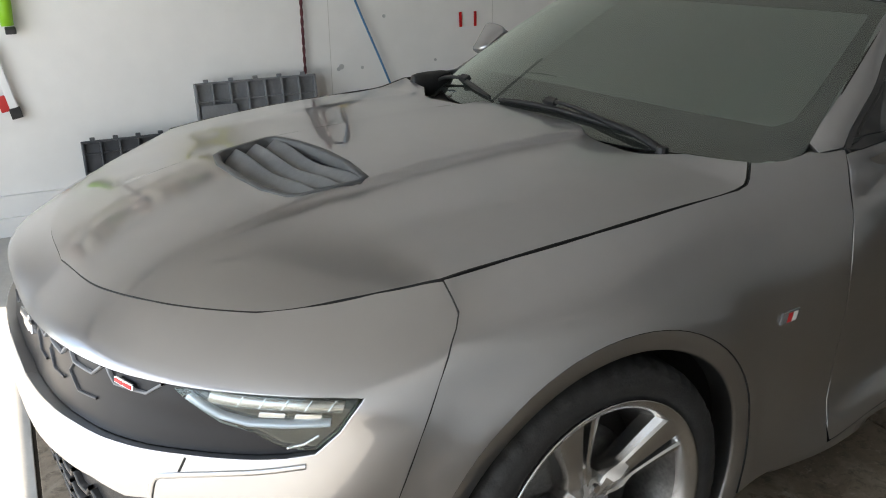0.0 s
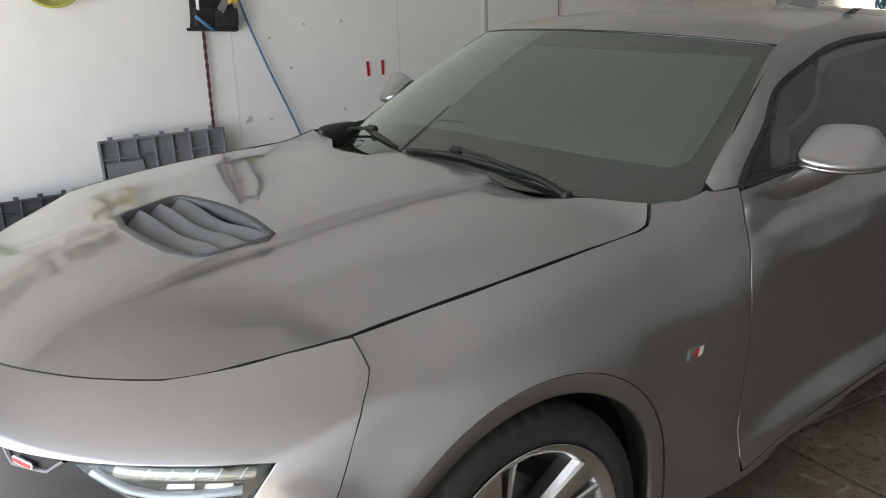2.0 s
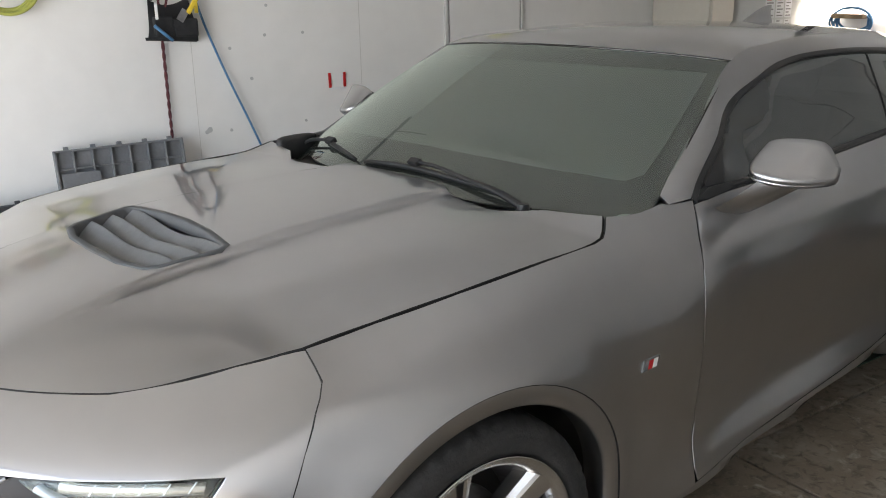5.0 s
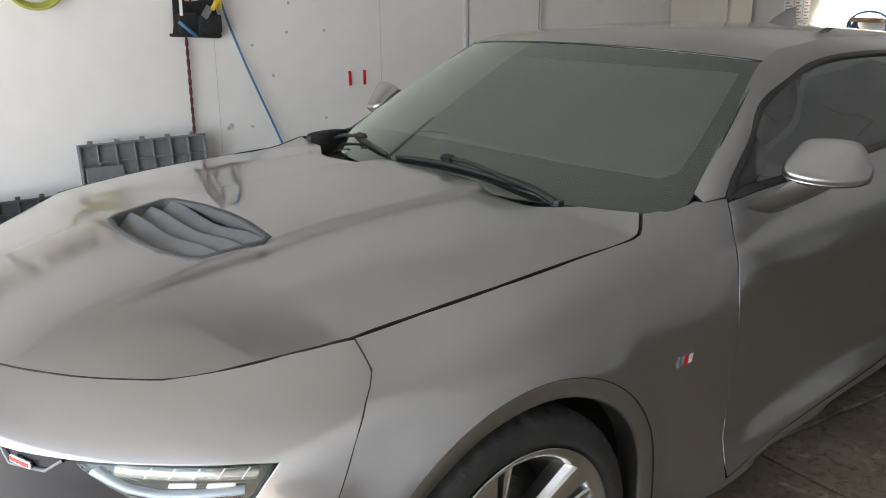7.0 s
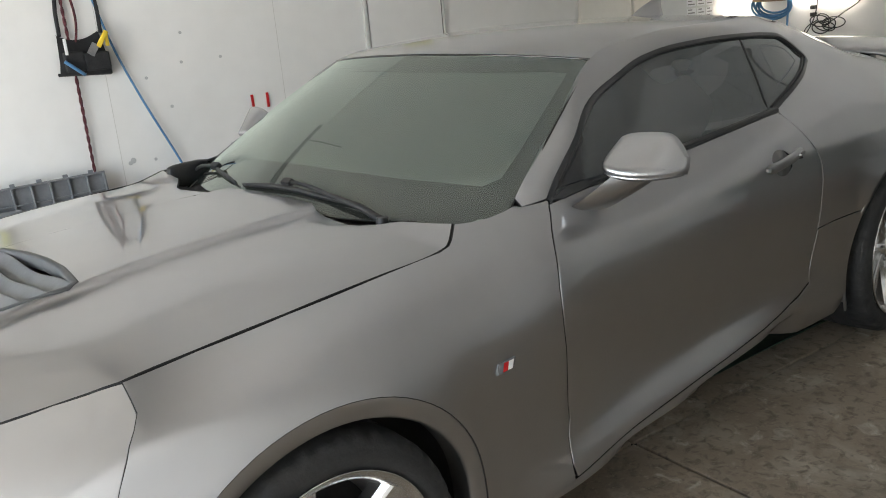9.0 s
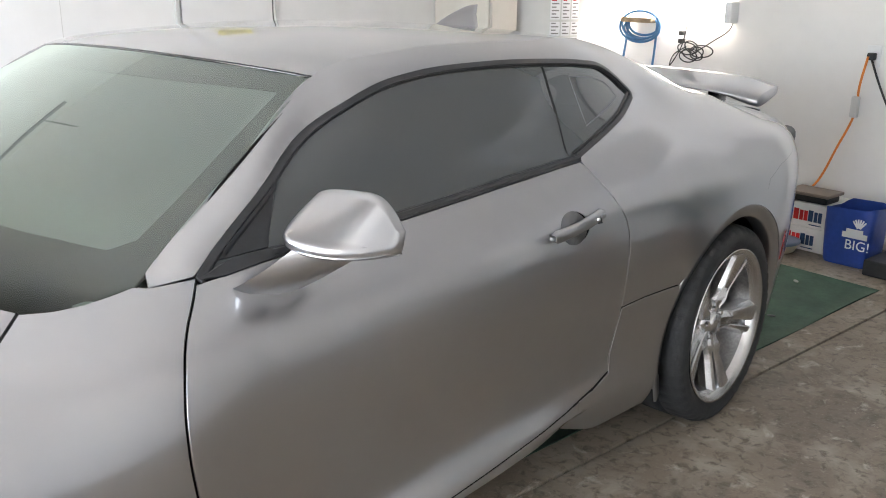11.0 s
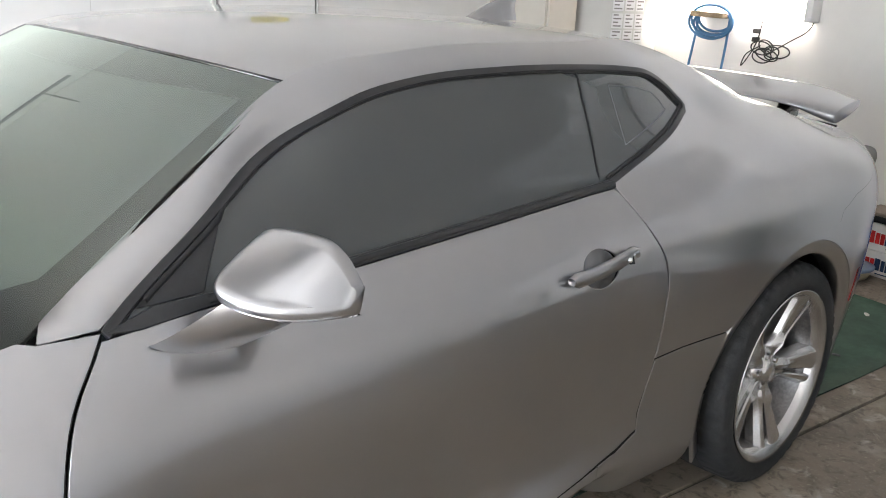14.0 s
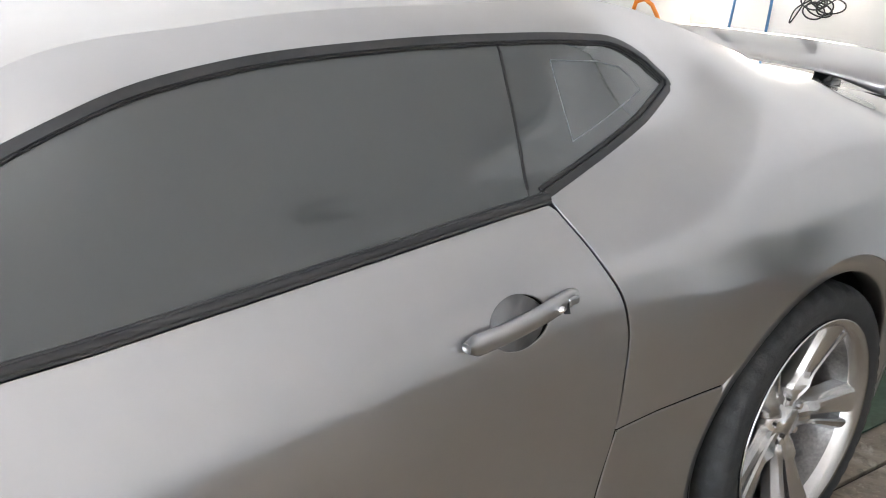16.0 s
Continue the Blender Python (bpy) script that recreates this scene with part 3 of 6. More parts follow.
# ---- the car ----
car = thing("car", "steel-grey metallic sports coupe parked on the concrete floor", "car")
MID = (1.4, 0, 0.5)


def arc(cx, cz, r, a0, a1, n=24):
    return [(cx + r * math.cos(radians(a)), cz + r * math.sin(radians(a))) for a in np.linspace(a0, a1, n)]


LIP = 0.422
ARCH_F, ARCH_R = arc(0.012, 0.345, LIP + .006, 203, -24, 48), arc(2.812, 0.345, LIP + .008, 206, -12, 48)
HOOD_GAP = [(-.289, .902), (-.148, .916), (.042, .929), (.27, .9385), (.455, .944), (.490, .949), (.510, .957), (.555, .979)]
BUMPER_GAP = [(-.29, .902), (-.298, .864), (-.333, .824), (-.366, .765), (-.409, .672)]
DOOR_FRONT = [(.836, .967), (.758, .888), (.731, .80), (.728, .735), (.745, .612), (.770, .470), (.779, .415), (.768, .373), (.757, .304)]
DOOR_LOW = [(.757, .304), (.768, .262), (1.057, .287), (1.40, .309), (1.65, .322), (1.80, .328), (1.911, .338), (2.05, .362), (2.126, .389)]
DOOR_REAR = [(2.126, .389), (2.126, .443), (2.147, .588), (2.149, .695), (2.150, .798), (2.140, .842), (2.108, .912), (2.087, .962), (2.067, 1.015)]
BELT = [(2.067, 1.016), (1.975, 1.014), (1.599, 1.0), (1.293, .989), (1.013, .985), (.847, .979)]
DLO = [tuple(p) for p in smooth_line(DLO_TOP[:12], 3)] + DLO_TOP[12:]
DOOR_FRONT_S = [tuple(p) for p in smooth_line(DOOR_FRONT[:-1], 4)] + DOOR_FRONT[-1:]
DOOR_REAR_S = [tuple(p) for p in smooth_line(DOOR_REAR[1:], 4)]
g = 0.0041


def shift(points, dx, dz):
    return [(x + dx, z + dz) for x, z in points]


def strip_along(line, fn, width, proud, name, material, parent, label="", depth=0.012):
    """A moulding that follows a line (u, v) on a surface: a low rounded bar."""
    pts = np.array(dense(line, 0.03, False))
    prof = [(-0.5, -depth), (-0.5, 0.4 * proud), (-0.28, proud), (0.28, proud), (0.5, 0.4 * proud), (0.5, -depth)]
    d = np.gradient(pts, axis=0)
    d /= np.linalg.norm(d, axis=1, keepdims=True) + 1e-9
    n2 = np.stack([-d[:, 1], d[:, 0]], 1)
    verts = []
    for p, n in zip(pts, n2):
        for off, h in prof:
            q = p + n * off * width
            a = np.array([float(c) for c in fn(q[0], q[1])])
            u = np.array([float(c) for c in fn(q[0] + .004, q[1])]) - a
            v = np.array([float(c) for c in fn(q[0], q[1] + .004)]) - a
            m = np.cross(u, v)
            m /= np.linalg.norm(m) + 1e-12
            if (a - np.array(MID)) @ m < 0:
                m = -m
            verts.append(a + m * h)
    return mesh_part(name, verts, grid_faces(len(pts), len(prof)), material, parent, label)


def blob(rings, n):
    f = [(i * n + k, i * n + (k + 1) % n, (i + 1) * n + (k + 1) % n, (i + 1) * n + k) for i in range(len(rings) - 1) for k in range(n)]
    f += [tuple(range(n))[::-1], tuple((len(rings) - 1) * n + k for k in range(n))]
    return [v for r in rings for v in r], f


for sign in (-1, 1):
    S = side_at(sign)
    fender = HOOD_GAP + [(.60, .975), (.65, .975), (.70, .979), (.735, .983), (.756, .978), (.842, .9755)] + shift(DOOR_FRONT_S, -g, 0)[1:] + [(.757 - g, .262), (.43, .243)] + [p for p in ARCH_F[::-1] if p[0] < 0 or p[1] > .246] + [(-.415, .30), (-.468, .47), (-.447, .564)] + shift(BUMPER_GAP, .002, 0)[::-1][:-1]
    panel("front_fender", fender, S, PAINT, car, out=MID, dark_edge=2)
    door = thing("door", "", "")
    door.parent = car
    CUP = [(1.903 + .064 * math.cos(a), .870 + .042 * math.sin(a)) for a in np.linspace(0, 2 * math.pi, 29)[:-1]]
    panel("door_skin", shift(DOOR_FRONT_S, g, 0) + shift(DOOR_LOW, 0, .008)[1:] + shift(DOOR_REAR_S, -g, 0)[:-1] + [(2.065 - g, 1.004), (1.975, 1.002), (1.599, .988), (1.293, .977), (1.013, .973)], S, PAINT, door, out=MID, holes=(CUP,))

    SILL = [p for p in DOOR_LOW[1:] if p[0] < 1.92] + [(1.975, .346), (2.05, .357), (2.2, .350), (2.44, .34)]

    def rocker_at(x, z, sign=sign):
        x, z = np.asarray(x, float), np.asarray(z, float)
        zt = np.interp(x, [p[0] for p in SILL], [p[1] for p in SILL])
        d = np.clip(zt - z, 0, 1)
        tuck = 1 - 0.9 * smooth_step((x - 1.75) / 0.4)
        return x, sign * (side_y(x, np.maximum(z, zt)) - tuck * (0.004 * (d > 0) + 0.10 * d + 9.0 * np.maximum(d - 0.035, 0) ** 1.4)), z

    panel("rocker_panel", [(.44, .185), (.44, .238), (.758, .258)] + [(x, z - g) for x, z in SILL if x < 1.92] + [(1.975, .344), (1.975, .20)], rocker_at, PAINT, car, out=MID)
    SEAM = [(2.148, .588), (2.255, .593), (2.374, .592), (2.440, .590), (2.452, .590)]
    low_q = [(2.148 + g, .588 - g)] + [(2.127 + g, .443), (2.127 + g, .386), (2.052, .357), (1.9785, .346), (1.9785, .200), (2.2, .182), (2.395, .186)] + [p for p in ARCH_R if p[0] < 2.6 and .195 < p[1] < .44] + [p for p in ARCH_R if p[0] < 2.6 and .44 <= p[1] < .582] + shift(SEAM, 0, -g)[::-1][1:-1]
    panel("quarter_lower_panel", low_q, rocker_at, PAINT, car, out=MID)
    upper_x = np.linspace(3.60, .760, 80)
    quarter = shift(DOOR_REAR_S[1:], g, 0)[::-1] [:-1]
    quarter = [p for p in quarter if p[1] > .592] + shift(SEAM, 0, g)[:-1] + [p for p in ARCH_R if p[1] > .592 or p[0] > 2.8] + [(3.28, .255), (3.58, .30), (3.64, .60), (3.62, .95)]
    quarter += list(zip(upper_x, hermite(EDGE_X, EDGE_Z, upper_x))) + [(.843, .981)] + DLO[1:]
    panel("quarter_panel", quarter, S, PAINT, car, out=MID, cell=(0.025, 0.02), e=.010, dark_edge=False)
    # rolled lips of the wheel arches
    for cx, r0, a0, a1 in ((0.012, LIP + .006, 200, -20), (2.812, LIP + .008, 200, -12)):
        verts, cols = [], 6
        angs = np.linspace(a0, a1, 60)
        for a in angs:
            c, s_ = math.cos(radians(a)), math.sin(radians(a))
            yb = float(side_y(cx + r0 * c, .345 + r0 * s_))
            for r, dy in ((r0 + .003, -.010), (r0 + .002, -.0030), (r0 - .004, -.0035), (r0 - .041, -.0045 if cx < 1 else -.013), (r0 - .047, -.014 if cx < 1 else -.020), (r0 - .045, -.07)):
                verts.append((cx + r * c, sign * (yb + dy), .345 + r * s_))
        mesh_part("arch_lip", verts, grid_faces(60, cols), PAINT, car)
        verts = []
        for a in np.linspace(188, -8, 40):
            c, s_ = math.cos(radians(a)), math.sin(radians(a))
            verts += [(cx + r * c, sign * y, .345 + r * s_) for r, y in ((.400, .89), (.405, .55), (.03, .55))]
        mesh_part("wheel_well", verts, grid_faces(40, 3), SATIN_BLACK, car)
    # glass a little behind the trim, mouldings round it
    T = side_at(sign, -0.002)
    i_b = min(range(len(DLO)), key=lambda k: abs(DLO[k][0] - 2.066) + (9 if DLO[k][1] < 1.2 else 0))
    panel("side_window", DLO[:i_b] + [(2.0775, 1.270), (2.0345, 1.016)] + BELT[1:-1], side_at(sign, -0.010), DARKPANE, door, "dark tinted side glass", out=MID)
    panel("quarter_window", [(2.0385, 1.016), (2.0815, 1.270)] + [p for p in DLO[i_b + 1:] if p[0] > 2.085 or p[1] < 1.2], side_at(sign, -0.010), DARKPANE, car, "dark tinted quarter glass", out=MID)
    ring = np.array([tuple(p) for p in smooth_line(DLO_TOP[:12], 6)] + [(2.558, 1.152), (2.563, 1.139), (2.545, 1.124), (2.40, 1.088), (2.24, 1.053), (2.067, 1.016)])
    tan = np.gradient(ring, axis=0)
    tan /= np.linalg.norm(tan, axis=1, keepdims=True)
    inward = np.stack([tan[:, 1], -tan[:, 0]], 1)
    for name, d0, d1, proud, m_ in (("outer_window_seal", -.001, .0095, .003, TRIM_GREY), ("inner_window_seal", .0102, .0145, -.003, SATIN_BLACK)):
        band_in = [tuple(p) for p in ring + inward * d1]
        panel(name, [tuple(p) for p in ring + inward * d0] + band_in[::-1], side_at(sign, proud), m_, car, out=MID, cell=(.03, .03), thick=.010, e=.006)
    if sign < 0:
        strip_along([(2.195, 1.216), (2.329, 1.201), (2.405, 1.182), (2.435, 1.160), (2.447, 1.136), (2.184, 1.083), (2.195, 1.216)], side_at(sign, -0.0095), .0022, .0006, "aerial_line", GREY_PLASTIC, car, "thin pale aerial line on the quarter glass", .0005)
    band_up = [(x, z + .008) for x, z in BELT[:-1]][::-1]
    panel("belt_moulding", [(x, z - .006) for x, z in BELT[:-1]] + [(.90, .973), (.852, .977), (.93, .994)] + band_up, side_at(sign, .006), TRIM_GREY, door, "dark grey rubber belt moulding", out=MID, cell=(.04, .012), thick=.02)
    strip_along([(x, z + .001) for x, z in BELT[:-1]], side_at(sign, .006), .010, .003, "belt_bead", TRIM_GREY, door)
    strip_along([(2.0385, 1.028), (2.058, 1.14), (2.0785, 1.262)], side_at(sign, -0.0100), 0.006, 0.003, "window_divider", GAP, car)
    # the fixed corner behind the mirror
    panel("mirror_sail", [(.885, .993), (1.015, .994), (1.10, 1.125)], side_at(sign, -0.006), TRIM_GREY, door, out=MID, cell=(.05, .05))
    strip_along([(.92, 1.000), (1.073, 1.088), (1.10, 1.12)], side_at(sign, -0.004), 0.010, 0.004, "sail_bead", SATIN_BLACK, door)
    ya, yb_ = sorted((sign * .755, sign * .775))
    bm_part("door_trim", box(bmesh.new(), .90, 2.08, ya, yb_, .34, .965, .008), INTERIOR, door)
    # door handle in its cup
    hx = lambda x, z: float(side_y(x, z))
    handle = thing("door_handle", "", "")
    handle.parent = door
    bowl = []
    for k in range(7):
        q = k / 6
        bowl.append([(1.897 + (.056 * (1 - q * .999)) * math.cos(a), sign * (hx(1.897 + .0555 * (1 - q) * math.cos(a), .870 + .042 * (1 - q) * math.sin(a)) - .001 - .034 * (1 - (1 - q) ** 3)), .870 + .0425 * (1 - q * .999) * math.sin(a)) for a in np.linspace(0, 2 * math.pi, 29)[:-1]])
    v, f = blob(bowl, 28)
    mesh_part("handle_cup", v, f, CUP_SHADE, handle, "handle recess, its shade put into a dark grey colour")
    rows = []
    for k, t in enumerate(np.linspace(0, 1, 15)):
        x = 1.780 + .237 * t
        zc = .872 + .020 * t ** 1.5
        hh = .0165 * min(1, (t / .10 + .45)) * (1 - .08 * t) * min(1, (1 - t) / .04 + .6)
        out = .012 + .010 * math.sin(math.pi * (.1 + t * .8)) - .002 * t
        y0 = hx(x, zc)
        for q in range(12):
            a = 2 * math.pi * q / 12
            sq = lambda v: math.copysign(abs(v) ** .6, v)
            rows.append((x, sign * (y0 + out + .010 * sq(math.sin(a))), zc + hh * sq(math.cos(a))))
    faces = [(i * 12 + k, i * 12 + (k + 1) % 12, (i + 1) * 12 + (k + 1) % 12, (i + 1) * 12 + k) for i in range(14) for k in range(12)]
    faces += [tuple(range(12)), tuple(14 * 12 + k for k in range(12))]
    mesh_part("handle_bar", rows, faces, PAINT, handle)
    for x0 in (1.832, 2.000):
        bm = box(bmesh.new(), x0 - .012, x0 + .012, sign * (hx(x0, .86) - .005) if sign > 0 else -(hx(x0, .86) + .018), (hx(x0, .86) + .018) if sign > 0 else -(hx(x0, .86) - .005), .866 if x0 < 1.9 else .882, .880 if x0 < 1.9 else .896, .004)
        bm_part("handle_mount", bm, PAINT, handle)
    bm = bmesh.new()
    yk = hx(1.968, .874) + .027
    bmesh.ops.create_uvsphere(bm, u_segments=12, v_segments=8, radius=1, matrix=Matrix.Translation((1.964, sign * yk, .886)) @ Matrix.Diagonal((.0075, .006, .006, 1)))
    bm_part("lock_cylinder", bm, CHROME, handle, "bright metal lock", True)
    strip_along([(1.984, .873), (1.988, .902)], lambda x, z, sign=sign: (np.asarray(x, float), sign * (side_y(x, z) + .0285 - .002), np.asarray(z, float)), .003, .001, "handle_seam", GAP, handle)


# door mirrors
def superellipse(c, ax, ay, a, b, p=3.0, n=20, squash=1.0):
    out = []
    for k in range(n):
        t = 2 * math.pi * k / n
        cx, cy = math.cos(t), math.sin(t)
        u = math.copysign(abs(cx) ** (2 / p), cx) * a
        v = math.copysign(abs(cy) ** (2 / p), cy) * b * (squash if cy < 0 else 1)
        out.append(tuple(np.array(c) + np.array(ax) * u + np.array(ay) * v))
    return out


# half width from the car's middle, x and z of the front edge, of the top edge, of the rear, and the low edge
MIRROR_SHELL = [
    (.850, 1.005, 1.042, 1.070, 1.090, 1.100, 1.024), (.856, .984, 1.036, 1.066, 1.104, 1.118, 1.012), (.872, .970, 1.032, 1.067, 1.112, 1.128, 1.006), (.905, .971, 1.028, 1.072, 1.116, 1.132, 1.002),
    (.940, .983, 1.024, 1.078, 1.117, 1.136, 1.000), (.968, 1.000, 1.021, 1.083, 1.118, 1.138, .999), (.990, 1.024, 1.020, 1.087, 1.117, 1.139, 1.000), (1.003, 1.050, 1.019, 1.093, 1.109, 1.139, .999),
    (1.014, 1.076, 1.019, 1.102, 1.088, 1.136, .999), (1.022, 1.096, 1.022, 1.112, 1.056, 1.128, 1.003),
]
for sign in (-1, 1):
    mirror = thing("door_mirror", "", "")
    mirror.parent = car
    rings, low = [], []
    shape = np.array(MIRROR_SHELL)
    for y, xf, zf, xt, zt, xr, lo in blurred(np.stack([hermite(np.arange(10), shape[:, k], np.linspace(0, 9, 37)) for k in range(7)], 1), 4, 0):
        fit_ = min(1, (xt - xf) / .07)
        slope = lambda q: (xf + .009 * fit_ + (xt - xf - .017 * fit_) * q, zf + .016 * fit_ + (zt - zf - .022 * fit_) * (q + .06 * math.sin(math.pi * q)))
        prof = [(xf + .004, zf - .008), (xf, zf - .002), (xf, zf + .004), (xf + .003, zf + .010), slope(0), slope(.06), slope(.35), slope(.65), slope(.95), slope(1), (xt, zt - .001), (xt + .006, zt), (xt + .016, zt - .001), (xt + .021, zt - .006), (xr, zf), (xr - .004, zf - .012), (xt, zf - .012)]
        rings.append([(x, sign * y, z) for x, z in prof])
        # the lower shell, behind a groove
        lo = lo + .007
        low.append([(xf + .006, sign * (y - .004), zf - .009), (xf + .006, sign * (y - .004), zf - .012), (xf + .016, sign * (y - .006), (zf + lo) / 2 - .010), (xf + .028, sign * (y - .008), lo - .006), (xf + .040, sign * (y - .010), lo - .009), (xr - .012, sign * (y - .004), lo - .006), (xr - .003, sign * (y - .003), lo + .004), (xr - .003, sign * (y - .003), zf - .010)])

    def rounded_end(loops, out):
        """Two more loops that draw the end in to its middle."""
        last = np.array(loops[-1])
        mid = last.mean(0)
        for k, d in ((.90, .35), (.68, .75), (.25, 1.0)):
            loops.append([tuple(mid + (p - mid) * k + np.array((.006 * d, sign * out * d, 0))) for p in last])
        return loops

    v, f = blob(rounded_end(rings, .006), len(rings[0]))
    ob = mesh_part("mirror_shell", v, f, PAINT, mirror)
    ob.data.set_sharp_from_angle(angle=radians(42))
    ob.modifiers.new("even_normals", "WEIGHTED_NORMAL").keep_sharp = True
    v, f = blob(rounded_end(low, .004), len(low[0]))
    ob = mesh_part("mirror_lower_shell", v, f, PAINT, mirror)
    ob.data.set_sharp_from_angle(angle=radians(42))
    ob.modifiers.new("even_normals", "WEIGHTED_NORMAL").keep_sharp = True
    v, f = blob([superellipse((1.116, sign * y, zc), (-.42, 0, 1), (1, 0, 0), hz, .006, 3, 16) for y, zc, hz in ((.868, 1.060, .030), (.90, 1.063, .038), (.96, 1.063, .038), (.985, 1.062, .032))], 16)
    mesh_part("mirror_bezel", v, f, SATIN_BLACK, mirror)
    # arm from the door up to the shell, with a sharp front edge
    arm = []
    for t in np.linspace(0, 1, 11):
        front = np.array([.897 + .088 * t, .826 + .066 * t, .952 + .068 * t ** 1.2])
        rear = np.array([1.020 + .075 * t, .820 + .146 * t, .908 + .098 * t ** 1.15])
        mid, n_up, n_out = (front + rear) / 2, np.array([.25, -.35, .90]), np.array([-.45, .70, -.55])
        ring = [front, front * .75 + rear * .25 + n_up * .008, mid + n_up * .012, rear + n_up * .010, rear, mid + n_out * .012 + (rear - mid) * .35, front * .72 + rear * .28 + n_out * .011]
        arm.append([(p[0], sign * p[1], p[2]) for p in ring])
    v, f = blob(arm, 7)
    ob = mesh_part("mirror_arm", v, f, PAINT, mirror)
    ob.data.set_sharp_from_angle(angle=radians(35))


# hood
def hood_at(x, y):
    return np.asarray(x, float), np.asarray(y, float), hood_z(x, y)


half_front = [(-.786, 0), (-.758, .24), (-.680, .439), (-.608, .547), (-.557, .609), (-.500, .653), (-.446, .682), (-.393, .711), (-.338, .744)]
half_front = [tuple(p) for p in smooth_line(half_front, 5)]
gap_edge = [(x, float(side_y(x, z)) - 0.0110) for x, z in HOOD_GAP]
half_rear = [(.531, .585), (.475, .49), (.468, .45), (.491, .324), (.521, .223), (.528, .08), (.53, 0)]
VENT = [(-.365, 0), (-.36, .14), (-.337, .228), (-.315, .247), (-.18, .268), (-.158, .255), (-.136, .12), (-.13, 0)]
hood = thing("hood", "", "")
hood.parent = car
panel("hood_skin", half_front + gap_edge + half_rear + VENT[::-1], hood_at, PAINT, hood, out=(0, 0, 0), cell=(0.03, 0.012), halves=2, dark_edge=2)
vent = thing("hood_vent", "", "")
vent.parent = hood
vent_line = VENT
ring = [(x, -y) for x, y in vent_line] + [(x, y) for x, y in vent_line[::-1][1:-1]]
ring = ring + ring[:1]
MID_KEEP = MID
MID = (0, 0, 0)
strip_along(ring, hood_at, .018, .003, "vent_frame", VENT_FRAME, vent, "dark grey plastic vent frame", .03)
for k in range(3):
    # each louvre is a valley across the car: low in the middle, its sharp rear edge rising to both ends
    rows = []
    for yy in np.linspace(-.246, .246, 33):
        xe = -.275 + .057 * k
        dip = .017 * (1 - smooth_step(abs(yy) / .21))
        ze = float(hood_z(xe, yy)) - .003 - dip
        for dx, dz in ((-.058, -.046), (-.044, -.034), (-.028, -.020), (-.012, -.007), (-.003, -.001), (0, 0), (.003, -.003), (.004, -.045)):
            rows.append((xe + dx, yy, ze + dz))
    mesh_part("vent_slat", rows, grid_faces(33, 8), VENT_GREY, vent)
panel("vent_floor", VENT, lambda x, y: (np.asarray(x, float), np.asarray(y, float), hood_z(x, y) - .070), SATIN_BLACK, vent, out=(0, 0, 0), halves=2, cell=(.06, .06))
MID = MID_KEEP

# front bumper, grille and lamps
LIP_LINE = [(0, .712), (.056, .718), (.2, .737), (.323, .750), (.46, .755), (.584, .758), (.721, .760), (.852, .760), (.895, .757)]
LOW_LINE = [(.895, .752), (.875, .697), (.846, .657), (.80, .646), (.751, .640), (.638, .633), (.561, .625), (.478, .619), (.377, .614), (.25, .601), (.139, .585), (0, .565)]
bumper = thing("front_bumper", "", "")
bumper.parent = car
edge_s = [(0, .806), (.04, .808), (.24, .818), (.442, .8325), (.60, .8455), (.665, .8595), (.78, .8800), (.90, .8925), (.998, .8995)]
gap_side = [(1.0, .88), (1.0, .80), (1.0, .70), (1.0, .57), (1.0, .47), (1.0, .30), (.97, .24)]
low_grille = [(.68, .24), (.66, .32), (.615, .47), (.585, .535), (.525, .520), (.436, .525), (.294, .512), (.10, .48), (0, .47)]
panel("bumper_skin", edge_s + gap_side + low_grille + [(0, .565)] + LOW_LINE[::-1][1:] + LIP_LINE[::-1], nose_at, PAINT, bumper, out=MID, halves=1, cell=(.025, .012), thick=.03, dark_edge=False, shade=lambda s, z: nose_at(s, z, 0, SOFT_TX, SOFT_TY), e=8e-3)
panel("grille_backing", LIP_LINE + LOW_LINE, lambda s, z: nose_at(s, z, .028), GRILLE_BLACK, bumper, "gloss black grille band", out=MID, halves=1, cell=(.04, .03))
panel("lower_grille_backing", low_grille + [(0, .24)], lambda s, z: nose_at(s, z, .05), SATIN_BLACK, bumper, out=MID, halves=1)
inset = lambda d: (lambda s, z: nose_at(s, z, d))
